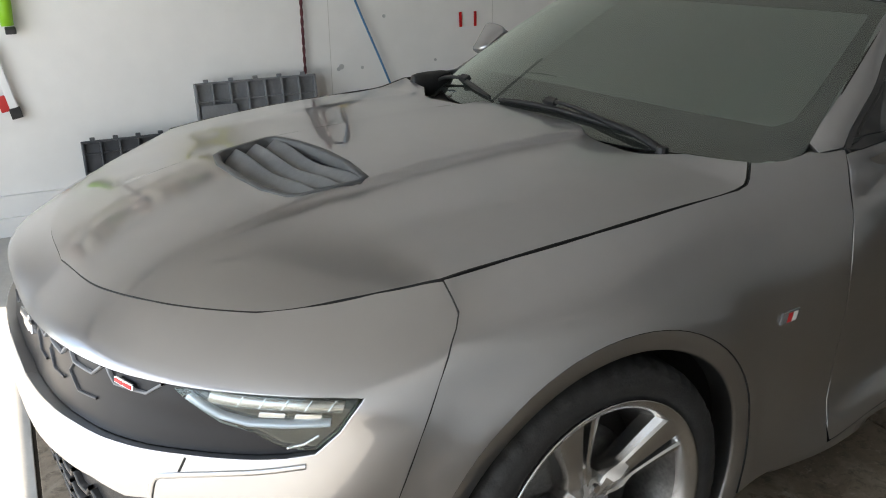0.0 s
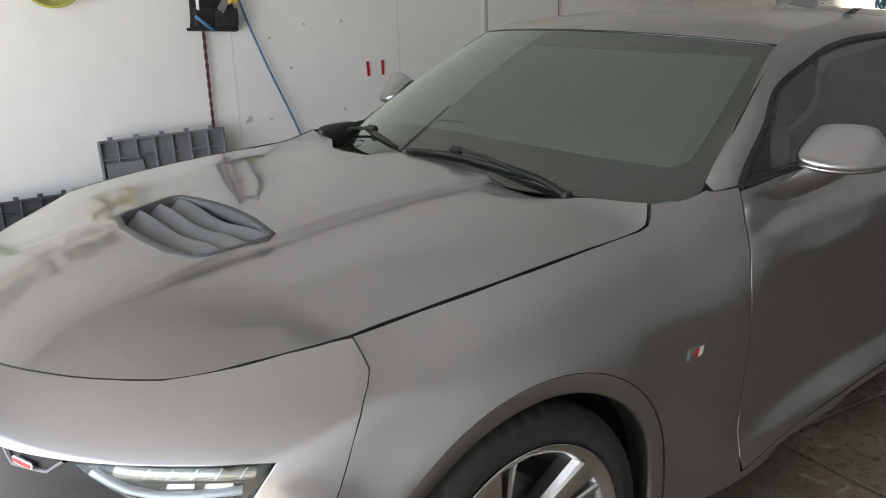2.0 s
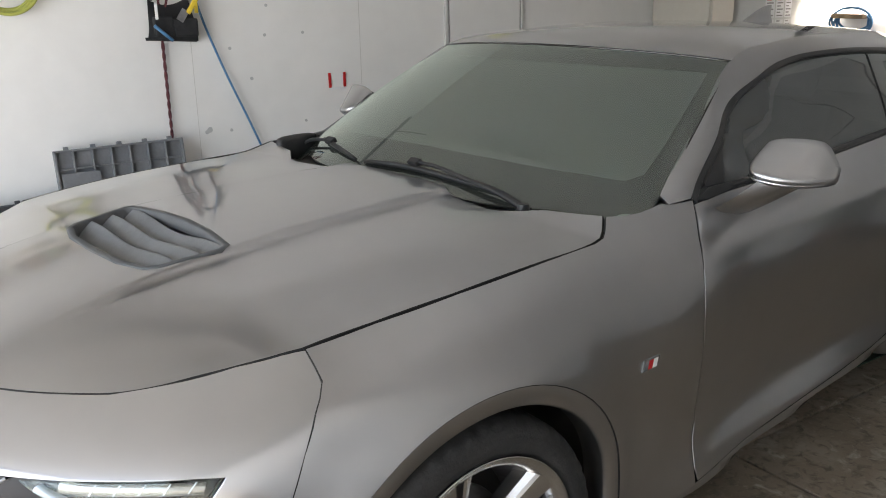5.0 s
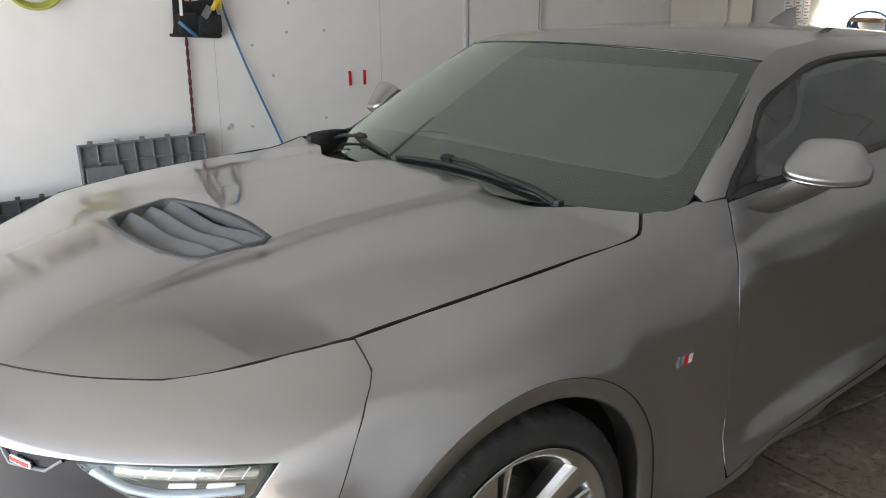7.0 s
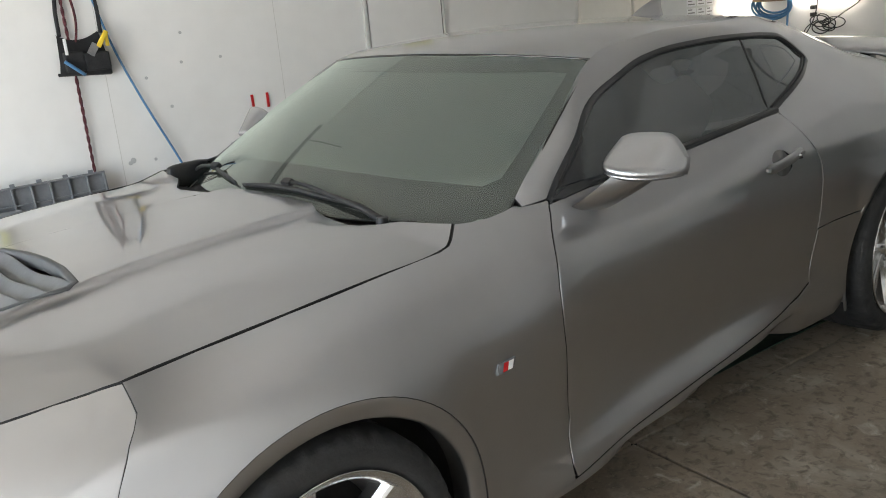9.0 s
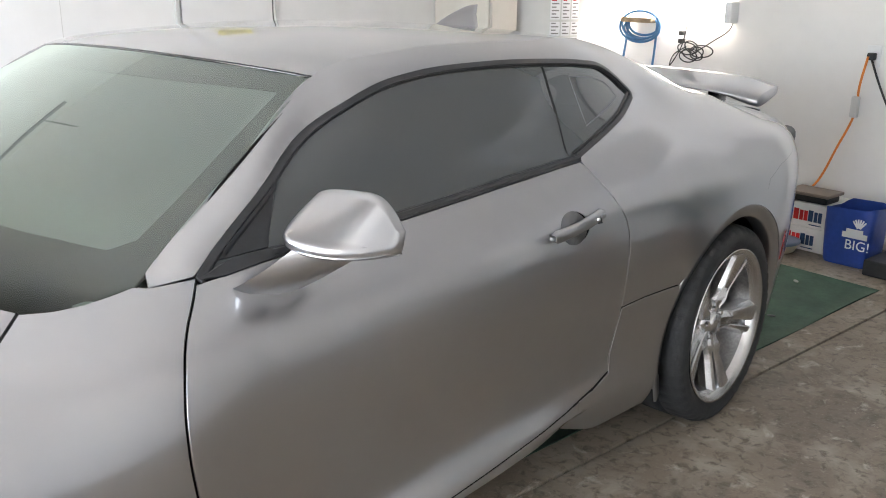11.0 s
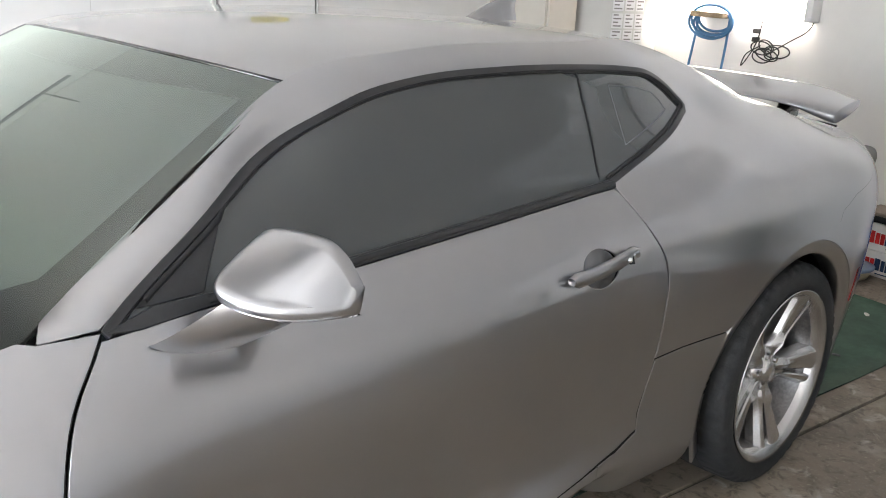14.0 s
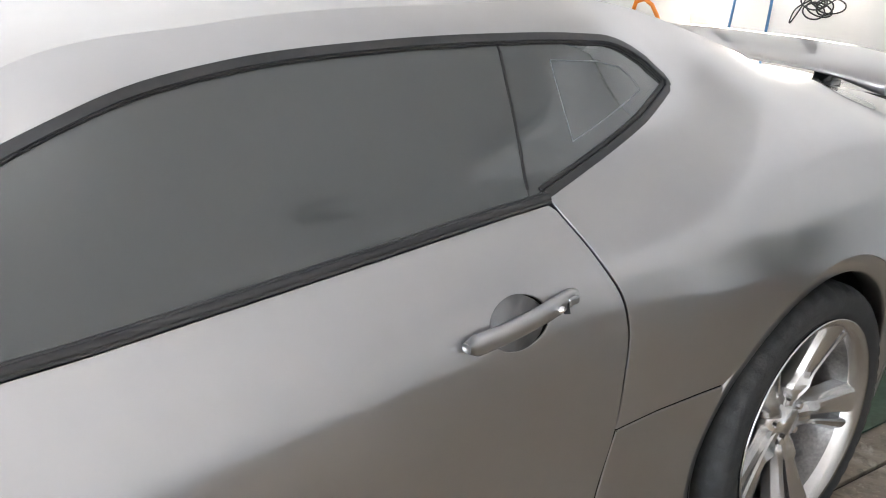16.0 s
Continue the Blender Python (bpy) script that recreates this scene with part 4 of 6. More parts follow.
for side in (-1, 1):
    # wide honeycomb cells of the grille
    for k in range(4):
        s0 = .075 + .145 * k
        top = float(np.interp(s0 + .06, [p[0] for p in LIP_LINE], [p[1] for p in LIP_LINE])) - .012
        cell = [(s0 - .055, top), (s0 - .030, top - .026), (s0 + .045, top - .024), (s0 + .075, top)]
        strip_along([(side * a, b) for a, b in cell], inset(.022), .005, .002, "grille_bar", GREY_PLASTIC, bumper)
        if k < 3:
            strip_along([(side * a, b) for a, b in ((s0 - .030, top - .026), (s0 - .055, top - .052), (s0 - .01, top - .078), (s0 + .06, top - .070))], inset(.024), .004, .0015, "grille_bar", DARK_PLASTIC, bumper)
    for r in range(4):
        for k in range(6):
            s0, z0 = .05 + .09 * k + (.045 if r % 2 else 0), .45 - .05 * r
            if s0 < .5:
                strip_along([(side * (s0 - .035), z0), (side * (s0 - .015), z0 - .02), (side * (s0 + .025), z0 - .02), (side * (s0 + .045), z0)], inset(.04), .010, .006, "lower_grille_bar", SATIN_BLACK, bumper)
    strip_along([(side * .640, .629), (side * .628, .592)], nose_at, .004, .0006, "bumper_gap", GAP, bumper)
    strip_along([(side * a, b) for a, b in smooth_line([(.584, .47), (.581, .545), (.590, .578), (.625, .592), (.69, .608), (.76, .620), (.835, .636)], 5)], nose_at, .011, .004, "fog_bezel", PAINT, bumper)
    lamp = thing("headlamp", "", "")
    lamp.parent = car
    outline = [(.612, .752), (.72, .755), (.85, .755), (.890, .751), (.871, .70), (.842, .663), (.79, .668), (.745, .690), (.69, .703), (.64, .735)]
    panel("lamp_lens", [(side * a, b) for a, b in outline], inset(.004), LAMPPANE, lamp, "clear headlamp lens", out=MID, cell=(.02, .02), thick=.006)
    panel("lamp_housing", [(side * a, b) for a, b in outline], inset(.024), GLOSS_BLACK, lamp, out=MID, cell=(.02, .02), thick=.01)
    strip_along([(side * a, b) for a, b in ((.638, .740), (.691, .712), (.735, .703), (.79, .704), (.858, .710))], inset(.016), .012, .008, "lamp_light_guide", GUIDE, lamp, "pale blue-white light guide")
    strip_along([(side * a, b) for a, b in ((.67, .742), (.72, .740), (.80, .739), (.872, .737))], inset(.020), .020, .006, "lamp_upper_reflector", LAMP_SILVER, lamp)
    for k in range(5):
        strip_along([(side * (.715 + .034 * k), .733), (side * (.722 + .034 * k), .750)], inset(.014), .003, .004, "lamp_rib", CHROME, lamp)
    for s0 in (.77, .825):
        panel("lamp_reflector", [(side * (s0 - .022), .714), (side * (s0 + .016), .715), (side * (s0 + .018), .722), (side * (s0 - .020), .722)], inset(.018), CHROME, lamp, out=MID, cell=(.02, .02), thick=.02)
    strip_along([(side * a, b) for a, b in ((.80, .660), (.825, .668), (.845, .685))], inset(.02), .006, .004, "lamp_side_marker", CHROME, lamp)
# badge in the middle of the grille and the small one beside it, as plain shapes
panel("front_emblem", [(-.066, .682), (-.026, .682), (-.026, .674), (.020, .674), (.026, .684), (.066, .684), (.060, .700), (.026, .700), (.026, .707), (-.020, .707), (-.026, .698), (-.060, .698)], inset(.002), CHROME, bumper, out=MID, cell=(.03, .02), thick=.012)
panel("grille_badge", [(-.530, .7235), (-.488, .7295), (-.488, .7385), (-.530, .7325)], inset(.012), CHROME, bumper, out=MID, cell=(.03, .02), thick=.008)
for k in range(2):
    panel("grille_badge_bar", [(-.528 + .021 * k, .7255 + .0032 * k), (-.510 + .021 * k, .728 + .0032 * k), (-.510 + .021 * k, .734 + .0032 * k), (-.528 + .021 * k, .7315 + .0032 * k)], inset(.010), RED, bumper, out=MID, cell=(.03, .02), thick=.004)


# roof, screens and boot
def roof_at(x, y):
    return np.asarray(x, float), np.asarray(y, float), roof_z(x, y)


def roof_edge(a, b, n):
    xs = np.linspace(a, b, n)
    return list(zip(xs, body_y(xs, hermite(EDGE_X, EDGE_Z, xs))))


header = [(float(screen_at(u, 1)[0]) + .004, float(screen_at(u, 1)[1])) for u in np.linspace(0, 1, 13)]
panel("roof", header[:-1] + roof_edge(1.279, 2.45, 30) + [(2.42, .25), (2.41, 0)], roof_at, PAINT, car, out=(1.8, 0, 0), halves=2, cell=(.04, .04))
sail_out = roof_edge(2.455, 3.10, 15)
sail_in = [(x, y - .075) for x, y in sail_out]
for s_ in (-1, 1):
    panel("sail_panel", [(x, s_ * y) for x, y in sail_out + [(x, y + .003) for x, y in sail_in][::-1]], roof_at, PAINT, car, out=(2.8, 0, 0), dark_edge=False)
panel("rear_window", [(2.415, 0), (2.425, .25)] + sail_in + [(3.15, 0)], roof_at, DARKPANE, car, "dark tinted rear glass", out=(2.8, 0, 0), halves=2)
panel("trunk_lid", [(3.155, 0)] + roof_edge(3.105, 3.74, 15) + [(3.76, 0)], roof_at, PAINT, car, out=(2.8, 0, 0), halves=2)
windscreen = thing("windscreen", "", "")
windscreen.parent = car
panel("screen_glass", [(-.985, -.12), (-.96, -.28), (-.82, -.24), (-.76, -.05), (.76, -.05), (.82, -.24), (.96, -.28), (.985, -.12), (.995, .0), (.995, .997), (-.995, .997), (-.995, .0)], screen_at, SCREEN, windscreen, out=(2, 0, 0.5), cell=(0.06, 0.05), thick=0.002)
# sheet added inside the black border, its haze painted to brighten the glass
half_veil = [(0, .865), (.5, .875), (.93, .905), (.93, .35), (.925, .175), (.885, .13), (.75, .15), (.4, .18), (0, .19)]
panel("screen_veil", half_veil + [(-u, v) for u, v in half_veil[-2:0:-1]], lambda u, v: tuple(np.asarray(c) + d for c, d in zip(screen_at(u, v), (.008, 0, -.008))), SCREEN_VEIL, windscreen, "pale diffuse sheet added behind the glass as painted haze", out=(2, 0, .5), cell=(.06, .05), thick=.001)
band = lambda pts, name: panel(name, pts, lambda u, v: tuple(np.asarray(c) + d for c, d in zip(screen_at(u, v), (.004, 0, -.004))), FRIT, windscreen, out=(2, 0, .5), cell=(.06, .05), thick=.002)
for s_ in (-1, 1):
    band([(s_ * .995, .0), (s_ * .995, .997), (s_ * .925, .90), (s_ * .925, .35), (s_ * .92, .18), (s_ * .88, .135)], "screen_edge_band")
band([(-.985, -.12), (-.96, -.28), (-.82, -.24), (-.76, -.05), (.76, -.05), (.82, -.24), (.96, -.28), (.985, -.12), (.995, .0), (.88, .135), (.75, .155), (.4, .185), (0, .195), (-.4, .185), (-.75, .155), (-.88, .135), (-.995, 0)], "screen_lower_band")
band([(-.995, .997), (-.925, .90), (-.5, .87), (0, .86), (.5, .87), (.925, .90), (.995, .997)], "screen_upper_band")
v, f = tube([screen_at(u, 1.0) for u in np.linspace(-1, 1, 25)], .004, 6)
mesh_part("screen_top_seal", v, f, GLOSS_BLACK, windscreen)
# cowl between hood and screen
rows = []
for u in np.linspace(-.8, .8, 31):
    sx, sy, sz = (float(c) for c in screen_at(u, -.065))
    hxr = float(np.interp(abs(sy), [0, .08, .223, .324, .45, .49, .585, .741], [.53, .528, .521, .491, .468, .475, .531, .558])) - .03
    hz = float(hood_z(hxr, sy)) - .022
    rows += [(hxr, sy, hz - .02), (hxr + .03, sy, hz), (sx * .5 + hxr * .5 + .02, sy, min(hz, sz) - .012), (sx + .02, sy, sz - .010)]
mesh_part("cowl", rows, grid_faces(31, 4), SATIN_BLACK, car)

# wipers
def on_screen(points, lift):
    out = []
    for u, v in points:
        x, y, z = (float(c) for c in screen_at(u, v))
        out.append((x - .45 * lift, y, z + .9 * lift))
    return out


def flat_bar(points, width, height, across, lift=(0, 0, 1)):
    """A bar of rectangular section with a raised ridge; width may change along it."""
    rings = []
    for k, p in enumerate(points):
        w, h = (float(np.interp(k / (len(points) - 1), np.linspace(0, 1, len(q)), q)) for q in (width, height))
        p, a, u = np.array(p), np.array(across), np.array(lift)
        rings.append([p - a * w, p - a * w * .8 + u * h * .8, p + u * h, p + a * w * .8 + u * h * .8, p + a * w])
    return blob([[tuple(q) for q in r] for r in rings], 5)


for pts, blade in (
    (on_screen([(-.67, -.085), (-.57, -.03), (-.38, .02), (-.185, .058), (-.045, .063)], .020), on_screen([(-.53, .006), (-.3, .03), (-.09, .042), (.1, .036), (.24, .022)], .006)),
    (on_screen([(.93, -.09), (.80, .00), (.60, .058)], .018), on_screen([(.30, .022), (.45, .042), (.62, .056), (.72, .056)], .008)),
):
    wiper = thing("wiper", "", "")
    wiper.parent = car
    v, f = flat_bar(smooth_line(pts, 6), [.011, .010, .007, .006, .006], [.010, .009, .007, .006], (.8, 0, .5), (-.45, 0, .9))
    mesh_part("wiper_arm", v, f, SATIN_BLACK, wiper)
    line = smooth_line(blade, 6)
    v, f = flat_bar(line, [.003, .007, .008, .008, .008, .004], [.005, .010, .012, .011, .008], (.8, 0, .5), (-.45, 0, .9))
    mesh_part("wiper_blade", v, f, SATIN_BLACK, wiper)
    v, f = flat_bar([(x, y, z - .004) for x, y, z in line], [.003, .003], [.004, .004], (.8, 0, .5), (-.45, 0, .9))
    mesh_part("wiper_rubber", v, f, TYRE, wiper)
    mid = Vector(on_screen([(-.06, .062) if pts[0][1] < 0 else (.60, .058)], .016)[0])
    bm = box(bmesh.new(), -.012, .012, -.022, .022, -.006, .012, .004, Matrix.Translation(mid) @ Matrix.Rotation(radians(-28), 4, "Y"))
    bm_part("blade_clip", bm, SATIN_BLACK, wiper)
    bm = bmesh.new()
    p = Vector(pts[0])
    bmesh.ops.create_cone(bm, cap_ends=True, segments=14, radius1=.018, radius2=.014, depth=.024, matrix=Matrix.Translation(p))
    bm_part("wiper_pivot", bm, SATIN_BLACK, wiper)
v, f = blob([superellipse((x, .682, (lo + hi) / 2), (0, 1, 0), (0, 0, 1), w, (hi - lo) / 2, 4, 16) for x, lo, hi, w in ((.542, .945, .985, .010), (.548, .925, .996, .016), (.57, .915, 1.001, .020), (.62, .92, 1.003, .022), (.67, .93, 1.002, .020), (.695, .95, .998, .012))], 16)
mesh_part("cowl_corner_cap", v, f, SATIN_BLACK, car)

# antenna fin
rows = []
for t in np.linspace(0, 1, 10):
    x = 2.335 + .205 * t
    h = .076 * (1 - (1 - t) ** 1.7)
    zb = float(roof_z(x, 0)) - .004 + .02 * max(0, t - .5)
    w = .030 * (1 - t * .35)
    rows += [(x, -w, zb), (x, -w * .45, zb + h * .55), (x + .012 * t, -.004, zb + h), (x + .012 * t, .004, zb + h), (x, w * .45, zb + h * .55), (x, w, zb)]
mesh_part("antenna_fin", rows, grid_faces(10, 6) + [tuple(54 + k for k in range(6))], PAINT, car)

# rear wing on two posts
wing = thing("rear_wing", "", "")
wing.parent = car
rings = []
for y in np.concatenate([[-.655, -.652, -.643, -.625, -.595], np.linspace(-.55, .55, 15), [.595, .625, .643, .652, .655]]):
    a = abs(y)
    tip = smooth_step((a - .50) / .155)
    xc, zc = 3.58 + .03 * tip, 1.072 - .022 * tip - .018 * (a / .6) ** 2 + .016
    chord, th = .29 - .09 * tip, .012 + .001 * tip
    ring = []
    for k in range(18):
        t = 2 * math.pi * k / 18
        u = math.cos(t)
        ring.append((xc + u * chord / 2, y, zc + .020 * u + math.sin(t) * th * (1.0 - .25 * u) - (.020 * tip if math.sin(t) < 0 else 0)))
    rings.append(ring)
v, f = blob(rings, 18)
mesh_part("wing_blade", v, f, PAINT, wing)
for s_ in (-1, 1):
    v, f = blob([superellipse((3.56 + d, s_ * .46, z), (1, 0, 0), (0, 1, 0), .075, .022, 2.5, 14) for d, z in ((0, .985), (.004, 1.02), (.02, 1.06))], 14)
    mesh_part("wing_post", v, f, GLOSS_BLACK, wing)
# tail lamp and rear face
for s_ in (-1, 1):
    v, f = blob([superellipse((3.600 + .012 * k, s_ * (.735 - .028 * k), .885), (-.55, s_ * -.8, 0), (0, 0, 1), .055 - .010 * k, .044 - .005 * k * k, 2.6, 18) for k in range(4)], 18)
    mesh_part("tail_lamp", v, f, TAIL_GREY, car, "smoked grey tail lamp", None, True)
    strip_along([(3.0, .80), (3.02, .830), (3.126, .864), (3.29, .884), (3.42, .92)], side_at(s_, -.001), .0025, .0012, "rear_bumper_seam", VENT_GREY, car)
    panel("side_reflector", [(3.225, .49), (3.25, .49), (3.255, .60), (3.235, .60)], side_at(s_, .002), mat("red_reflector", (.25, .01, .01), .2) if s_ < 0 else RED, car, out=MID, cell=(.02, .02), thick=.004)
rows = []
for z in np.linspace(.25, .985, 12):
    x0 = float(np.interp(z, [.25, .30, .60, .95, .985], [3.55, 3.585, 3.645, 3.625, 3.60])) - .006
    for t in np.linspace(-1, 1, 21):
        rows.append((x0 + .20 * (1 - t * t), t * (float(side_y(x0, z)) - .002), z))
mesh_part("rear_bumper", rows, grid_faces(12, 21), PAINT, car)

# fender badge
badge = thing("fender_badge", "", "")
badge.parent = car
P_ = lambda off: (lambda x, z: (np.asarray(x, float), -(side_y(x, z) + off), np.asarray(z, float)))
panel("badge_frame", [(.486, .663), (.492, .688), (.548, .688), (.540, .663)], P_(.005), VENT_GREY, badge, out=MID, cell=(.02, .02), thick=.006)
for k, m in enumerate((GREY_PLASTIC, RED, WHITE)):
    x0 = .4875 + .0165 * k
    panel("badge_bar", [(x0, .665), (x0 + .005, .686), (x0 + .0200, .686), (x0 + .0150, .665)], P_(.0065), m, badge, out=MID, cell=(.02, .02), thick=.001)

# floor of the car, and what shows of the cabin
bm = box(bmesh.new(), -.60, 3.55, -.56, .56, .16, .62, .03)
box(bm, .50, 2.30, -.76, .76, .18, .60, .03)
bm_part("underbody", bm, SATIN_BLACK, car)
bm = box(bmesh.new(), .66, 1.06, -.74, .74, .60, .955, .04)
bm_part("dashboard", bm, DASH, car)
v, f = tube([(1.16 + .17 * .32 * math.sin(a), -.37 + .185 * math.cos(a), .90 + .175 * math.sin(a)) for a in np.linspace(0, 2 * math.pi, 33)[:-1]], .014, 8, True)
steering = thing("steering_wheel", "", "")
steering.parent = car
mesh_part("steering_rim", v, f, INTERIOR, steering)
bm = box(bmesh.new(), 1.12, 1.17, -.54, -.20, .875, .915, .015)
box(bm, 1.12, 1.16, -.45, -.29, .83, .95, .02)
bm_part("steering_hub", bm, INTERIOR, steering)
for y in (-.37, .37):
    seat = thing("seat", "", "")
    seat.parent = car
    m = Matrix.Translation((1.78, y, .62)) @ Matrix.Rotation(radians(22), 4, "Y")
    bm_part("seat_back", box(bmesh.new(), -.06, .08, -.25, .25, -.05, .50, .05, m), INTERIOR, seat)
    bm_part("head_rest", box(bmesh.new(), -.04, .06, -.13, .13, .52, .68, .04, m), INTERIOR, seat)
    bm_part("seat_cushion", box(bmesh.new(), 1.25, 1.78, y - .26, y + .26, .48, .62, .05), INTERIOR, seat)
bm_part("rear_seat", box(bmesh.new(), 2.20, 2.45, -.6, .6, .5, .98, .06), INTERIOR, car)
bm_part("rear_shelf", box(bmesh.new(), 2.45, 3.2, -.60, .60, .55, .98, .04), INTERIOR, car)

# ---- wheels ----
for cx, w in ((0.0, 0.235), (2.812, 0.27)):
    for sign in (-1, 1):
        wheel = thing("wheel", "", "")
        wheel.parent = car
        c = (cx, sign * (0.80 if cx == 0 else 0.795), 0.348)
        h = w / 2
        # tread with cross grooves on the shoulders
        prof = [(.268, -h + .01), (.30, -h - .006), (.328, -h + .002), (.343, -h + .020), (.346, -h + .030), (.349, -.045), (.340, -.042), (.340, -.034), (.350, -.031), (.350, .031), (.340, .034), (.340, .042), (.349, .045), (.346, h - .030), (.343, h - .020), (.337, h - .008), (.326, h + .001), (.318, h + .0015), (.312, h + .0035), (.30, h + .006), (.285, h + .003), (.268, h - .008)]
        n = 192
        verts, m_ = [], len(prof)
        for k in range(n):
            a = 2 * math.pi * k / n
            cut = .006 if k % 4 == 0 else 0
            for r, d in prof:
                rr = r - (cut if .325 < r and abs(d) > .05 else 0)
                verts.append((c[0] + rr * math.cos(a), c[1] + sign * d, c[2] + rr * math.sin(a)))
        faces = [(k * m_ + i, k * m_ + i + 1, ((k + 1) % n) * m_ + i + 1, ((k + 1) % n) * m_ + i) for k in range(n) for i in range(m_ - 1)]
        mesh_part("tyre", verts, faces, TYRE, wheel)
        mesh_part("barrel", *lathe([(.205, -h), (.215, -.02), (.235, h - .05), (.246, h - .024)], c, 72, sign), BARREL, wheel, "dusty inner barrel")
        rim = mesh_part("rim", *lathe([(.240, h - .034), (.246, h - .016), (.252, h - .008), (.260, h - .003), (.266, h), (.271, h + .003), (.269, h - .006)], c, 72, sign), RIM, wheel, "bright silver alloy rim")
        mesh_part("brake_disc", *lathe([(.03, h - .105), (.165, h - .105), (.168, h - .115), (.165, h - .13)], c, 40, sign), BRAKE, wheel)
        mesh_part("barrel_back", *lathe([(.02, -.03), (.215, -.03)], c, 32, sign), SATIN_BLACK, wheel)
        mesh_part("hub", *lathe([(.0, h - .040), (.030, h - .040), (.034, h - .044), (.036, h - .052), (.062, h - .056), (.072, h - .068), (.072, h - .10)], c, 40, sign), RIM, wheel)

        def at(r, ang, d, c=c, sign=sign):
            return (c[0] + r * math.cos(ang), c[1] + sign * d, c[2] + r * math.sin(ang))

        for k in range(5):
            base = radians((32 if cx == 0 else 62) + 72 * k)
            if sign > 0:
                base = math.pi - base

            # one forked spoke: solid at the hub, a deep slot between its wide and its narrow arm
            rings = []
            for t in np.linspace(0, 1, 16):
                r, q = .034 + .230 * t, t
                half = (.022 + .012 * math.exp(-((q - .22) / .10) ** 2) + .050 * q ** 1.3) / r
                d = h - .054 + .046 * q ** 1.3
                slot = .034 * float(smooth_step((q - .36) / .07))
                knee = .012 * math.exp(-((q - .26) / .09) ** 2)
                edge = 1 if t < .94 else .6
                a0, a1 = base + sign * -half, base + sign * half
                prof = [(-.03, -.050), (0, -.020), (.07, -.006), (.13, -.001), (.30, .002 + knee), (.52, .000), (.57, -.005), (.61, -.006 - slot), (.70, -.006 - slot), (.73, -.006), (.78, -.003 + knee * .5), (.90, -.008), (1, -.026), (1.03, -.052), (.5, -.060)]
                rings.append([at(r, a0 + (a1 - a0) * w_, d + dd * edge) for w_, dd in prof])
            v, f = blob(rings, 15)
            ob = mesh_part("spoke", v, f, RIM, wheel)
            ob.data.set_sharp_from_angle(angle=radians(16))
            ang = base + radians(36)
            bm = bmesh.new()
            p = Vector(at(.052, ang, h - .056))
            bmesh.ops.create_cone(bm, cap_ends=True, segments=8, radius1=.010, radius2=.009, depth=.02, matrix=Matrix.Translation(p) @ Matrix.Rotation(radians(90), 4, "X"))
            bm_part("lug_nut", bm, CHROME, wheel)


# ---- along the long wall ----
def g_bm(name, bm, material, parent=None, label="", smooth=False):
    return bm_part(name, bm, material, parent, label, smooth, True, GAR)


def g_mesh(name, vf, material, parent=None, label="", smooth=True):
    return mesh_part(name, vf[0], vf[1], material, parent, label, None, smooth, GAR)


def spot(x, y, z):
    return tuple(GAR @ Vector((x, y, z)))


W = Y1
# drywall seams and the flush closet door
bm = bmesh.new()
for x in (.86, 1.916):
    box(bm, x - .0015, x + .0015, W - .0015, W + .004, .22, TOP)
tagged(g_bm("wall_seam", bm, mat("seam_shade", (.62, .60, .57), .8)), "thin taped joints of the drywall", "wall seam", "", "structure")
closet = tagged(new("door_1"), "flush white closet door in the long wall", "door", "", "structure")
closet.location = spot(2.865, W, 0)
g_bm("door_leaf", box(bmesh.new(), 2.575, 3.155, W - .012, W + .02, .22, 2.05, .003), WALL, closet)
for x in (2.55, 3.165):
    g_bm("door_jamb", box(bmesh.new(), x - .012 if x < 3 else x, x + .012 if x < 3 else x + .014, W - .02, W + .02, .22, 2.07, .003), PALE_GREY, closet)
    g_bm("door_gap", box(bmesh.new(), x + .012 if x < 3 else x - .008, x + .020 if x < 3 else x, W - .004, W + .01, .22, 2.05), GAP, closet)
label_ = tagged(new("warning_label"), "yellow printed warning label on the closet door", "label")
label_.location = spot(2.845, W - .014, 1.87)
g_bm("label_sheet", box(bmesh.new(), 2.725, 2.965, W - .0155, W - .012, 1.79, 1.95, .0005), mat("label_yellow", (.62, .52, .05), .5), label_)
for k in range(5):
    g_bm("label_bar", box(bmesh.new(), 2.745, 2.945 - .03 * (k % 3), W - .0170, W - .0156, 1.812 + .026 * k, 1.820 + .026 * k), GREY_PLASTIC, label_, "printed line")
# grey anchor plugs in the drywall
for k, (x, z, s_) in enumerate(((1.316, 1.397, 1), (1.295, 1.233, 1), (1.535, 1.237, 1), (1.08, 1.169, 1), (1.198, .992, 1.1), (1.524, .718, .9), (1.051, .708, 1), (.923, .722, 1.8), (.905, .71, 1.3))):
    bm = bmesh.new()
    bmesh.ops.create_cone(bm, cap_ends=True, segments=9, radius1=.0095 * s_, radius2=.0085 * s_, depth=.005, matrix=Matrix.Translation((x, W - .002, z)) @ Matrix.Rotation(radians(90), 4, "X") @ Matrix.Rotation(k, 4, "Z"))
    tagged(g_bm("wall_plug", bm, mat("plug_grey", (.50, .50, .49), .7) if k == 0 else bpy.data.materials["plug_grey"]), "small grey filler patch on the white wall", "wall plug", "wall plugs")
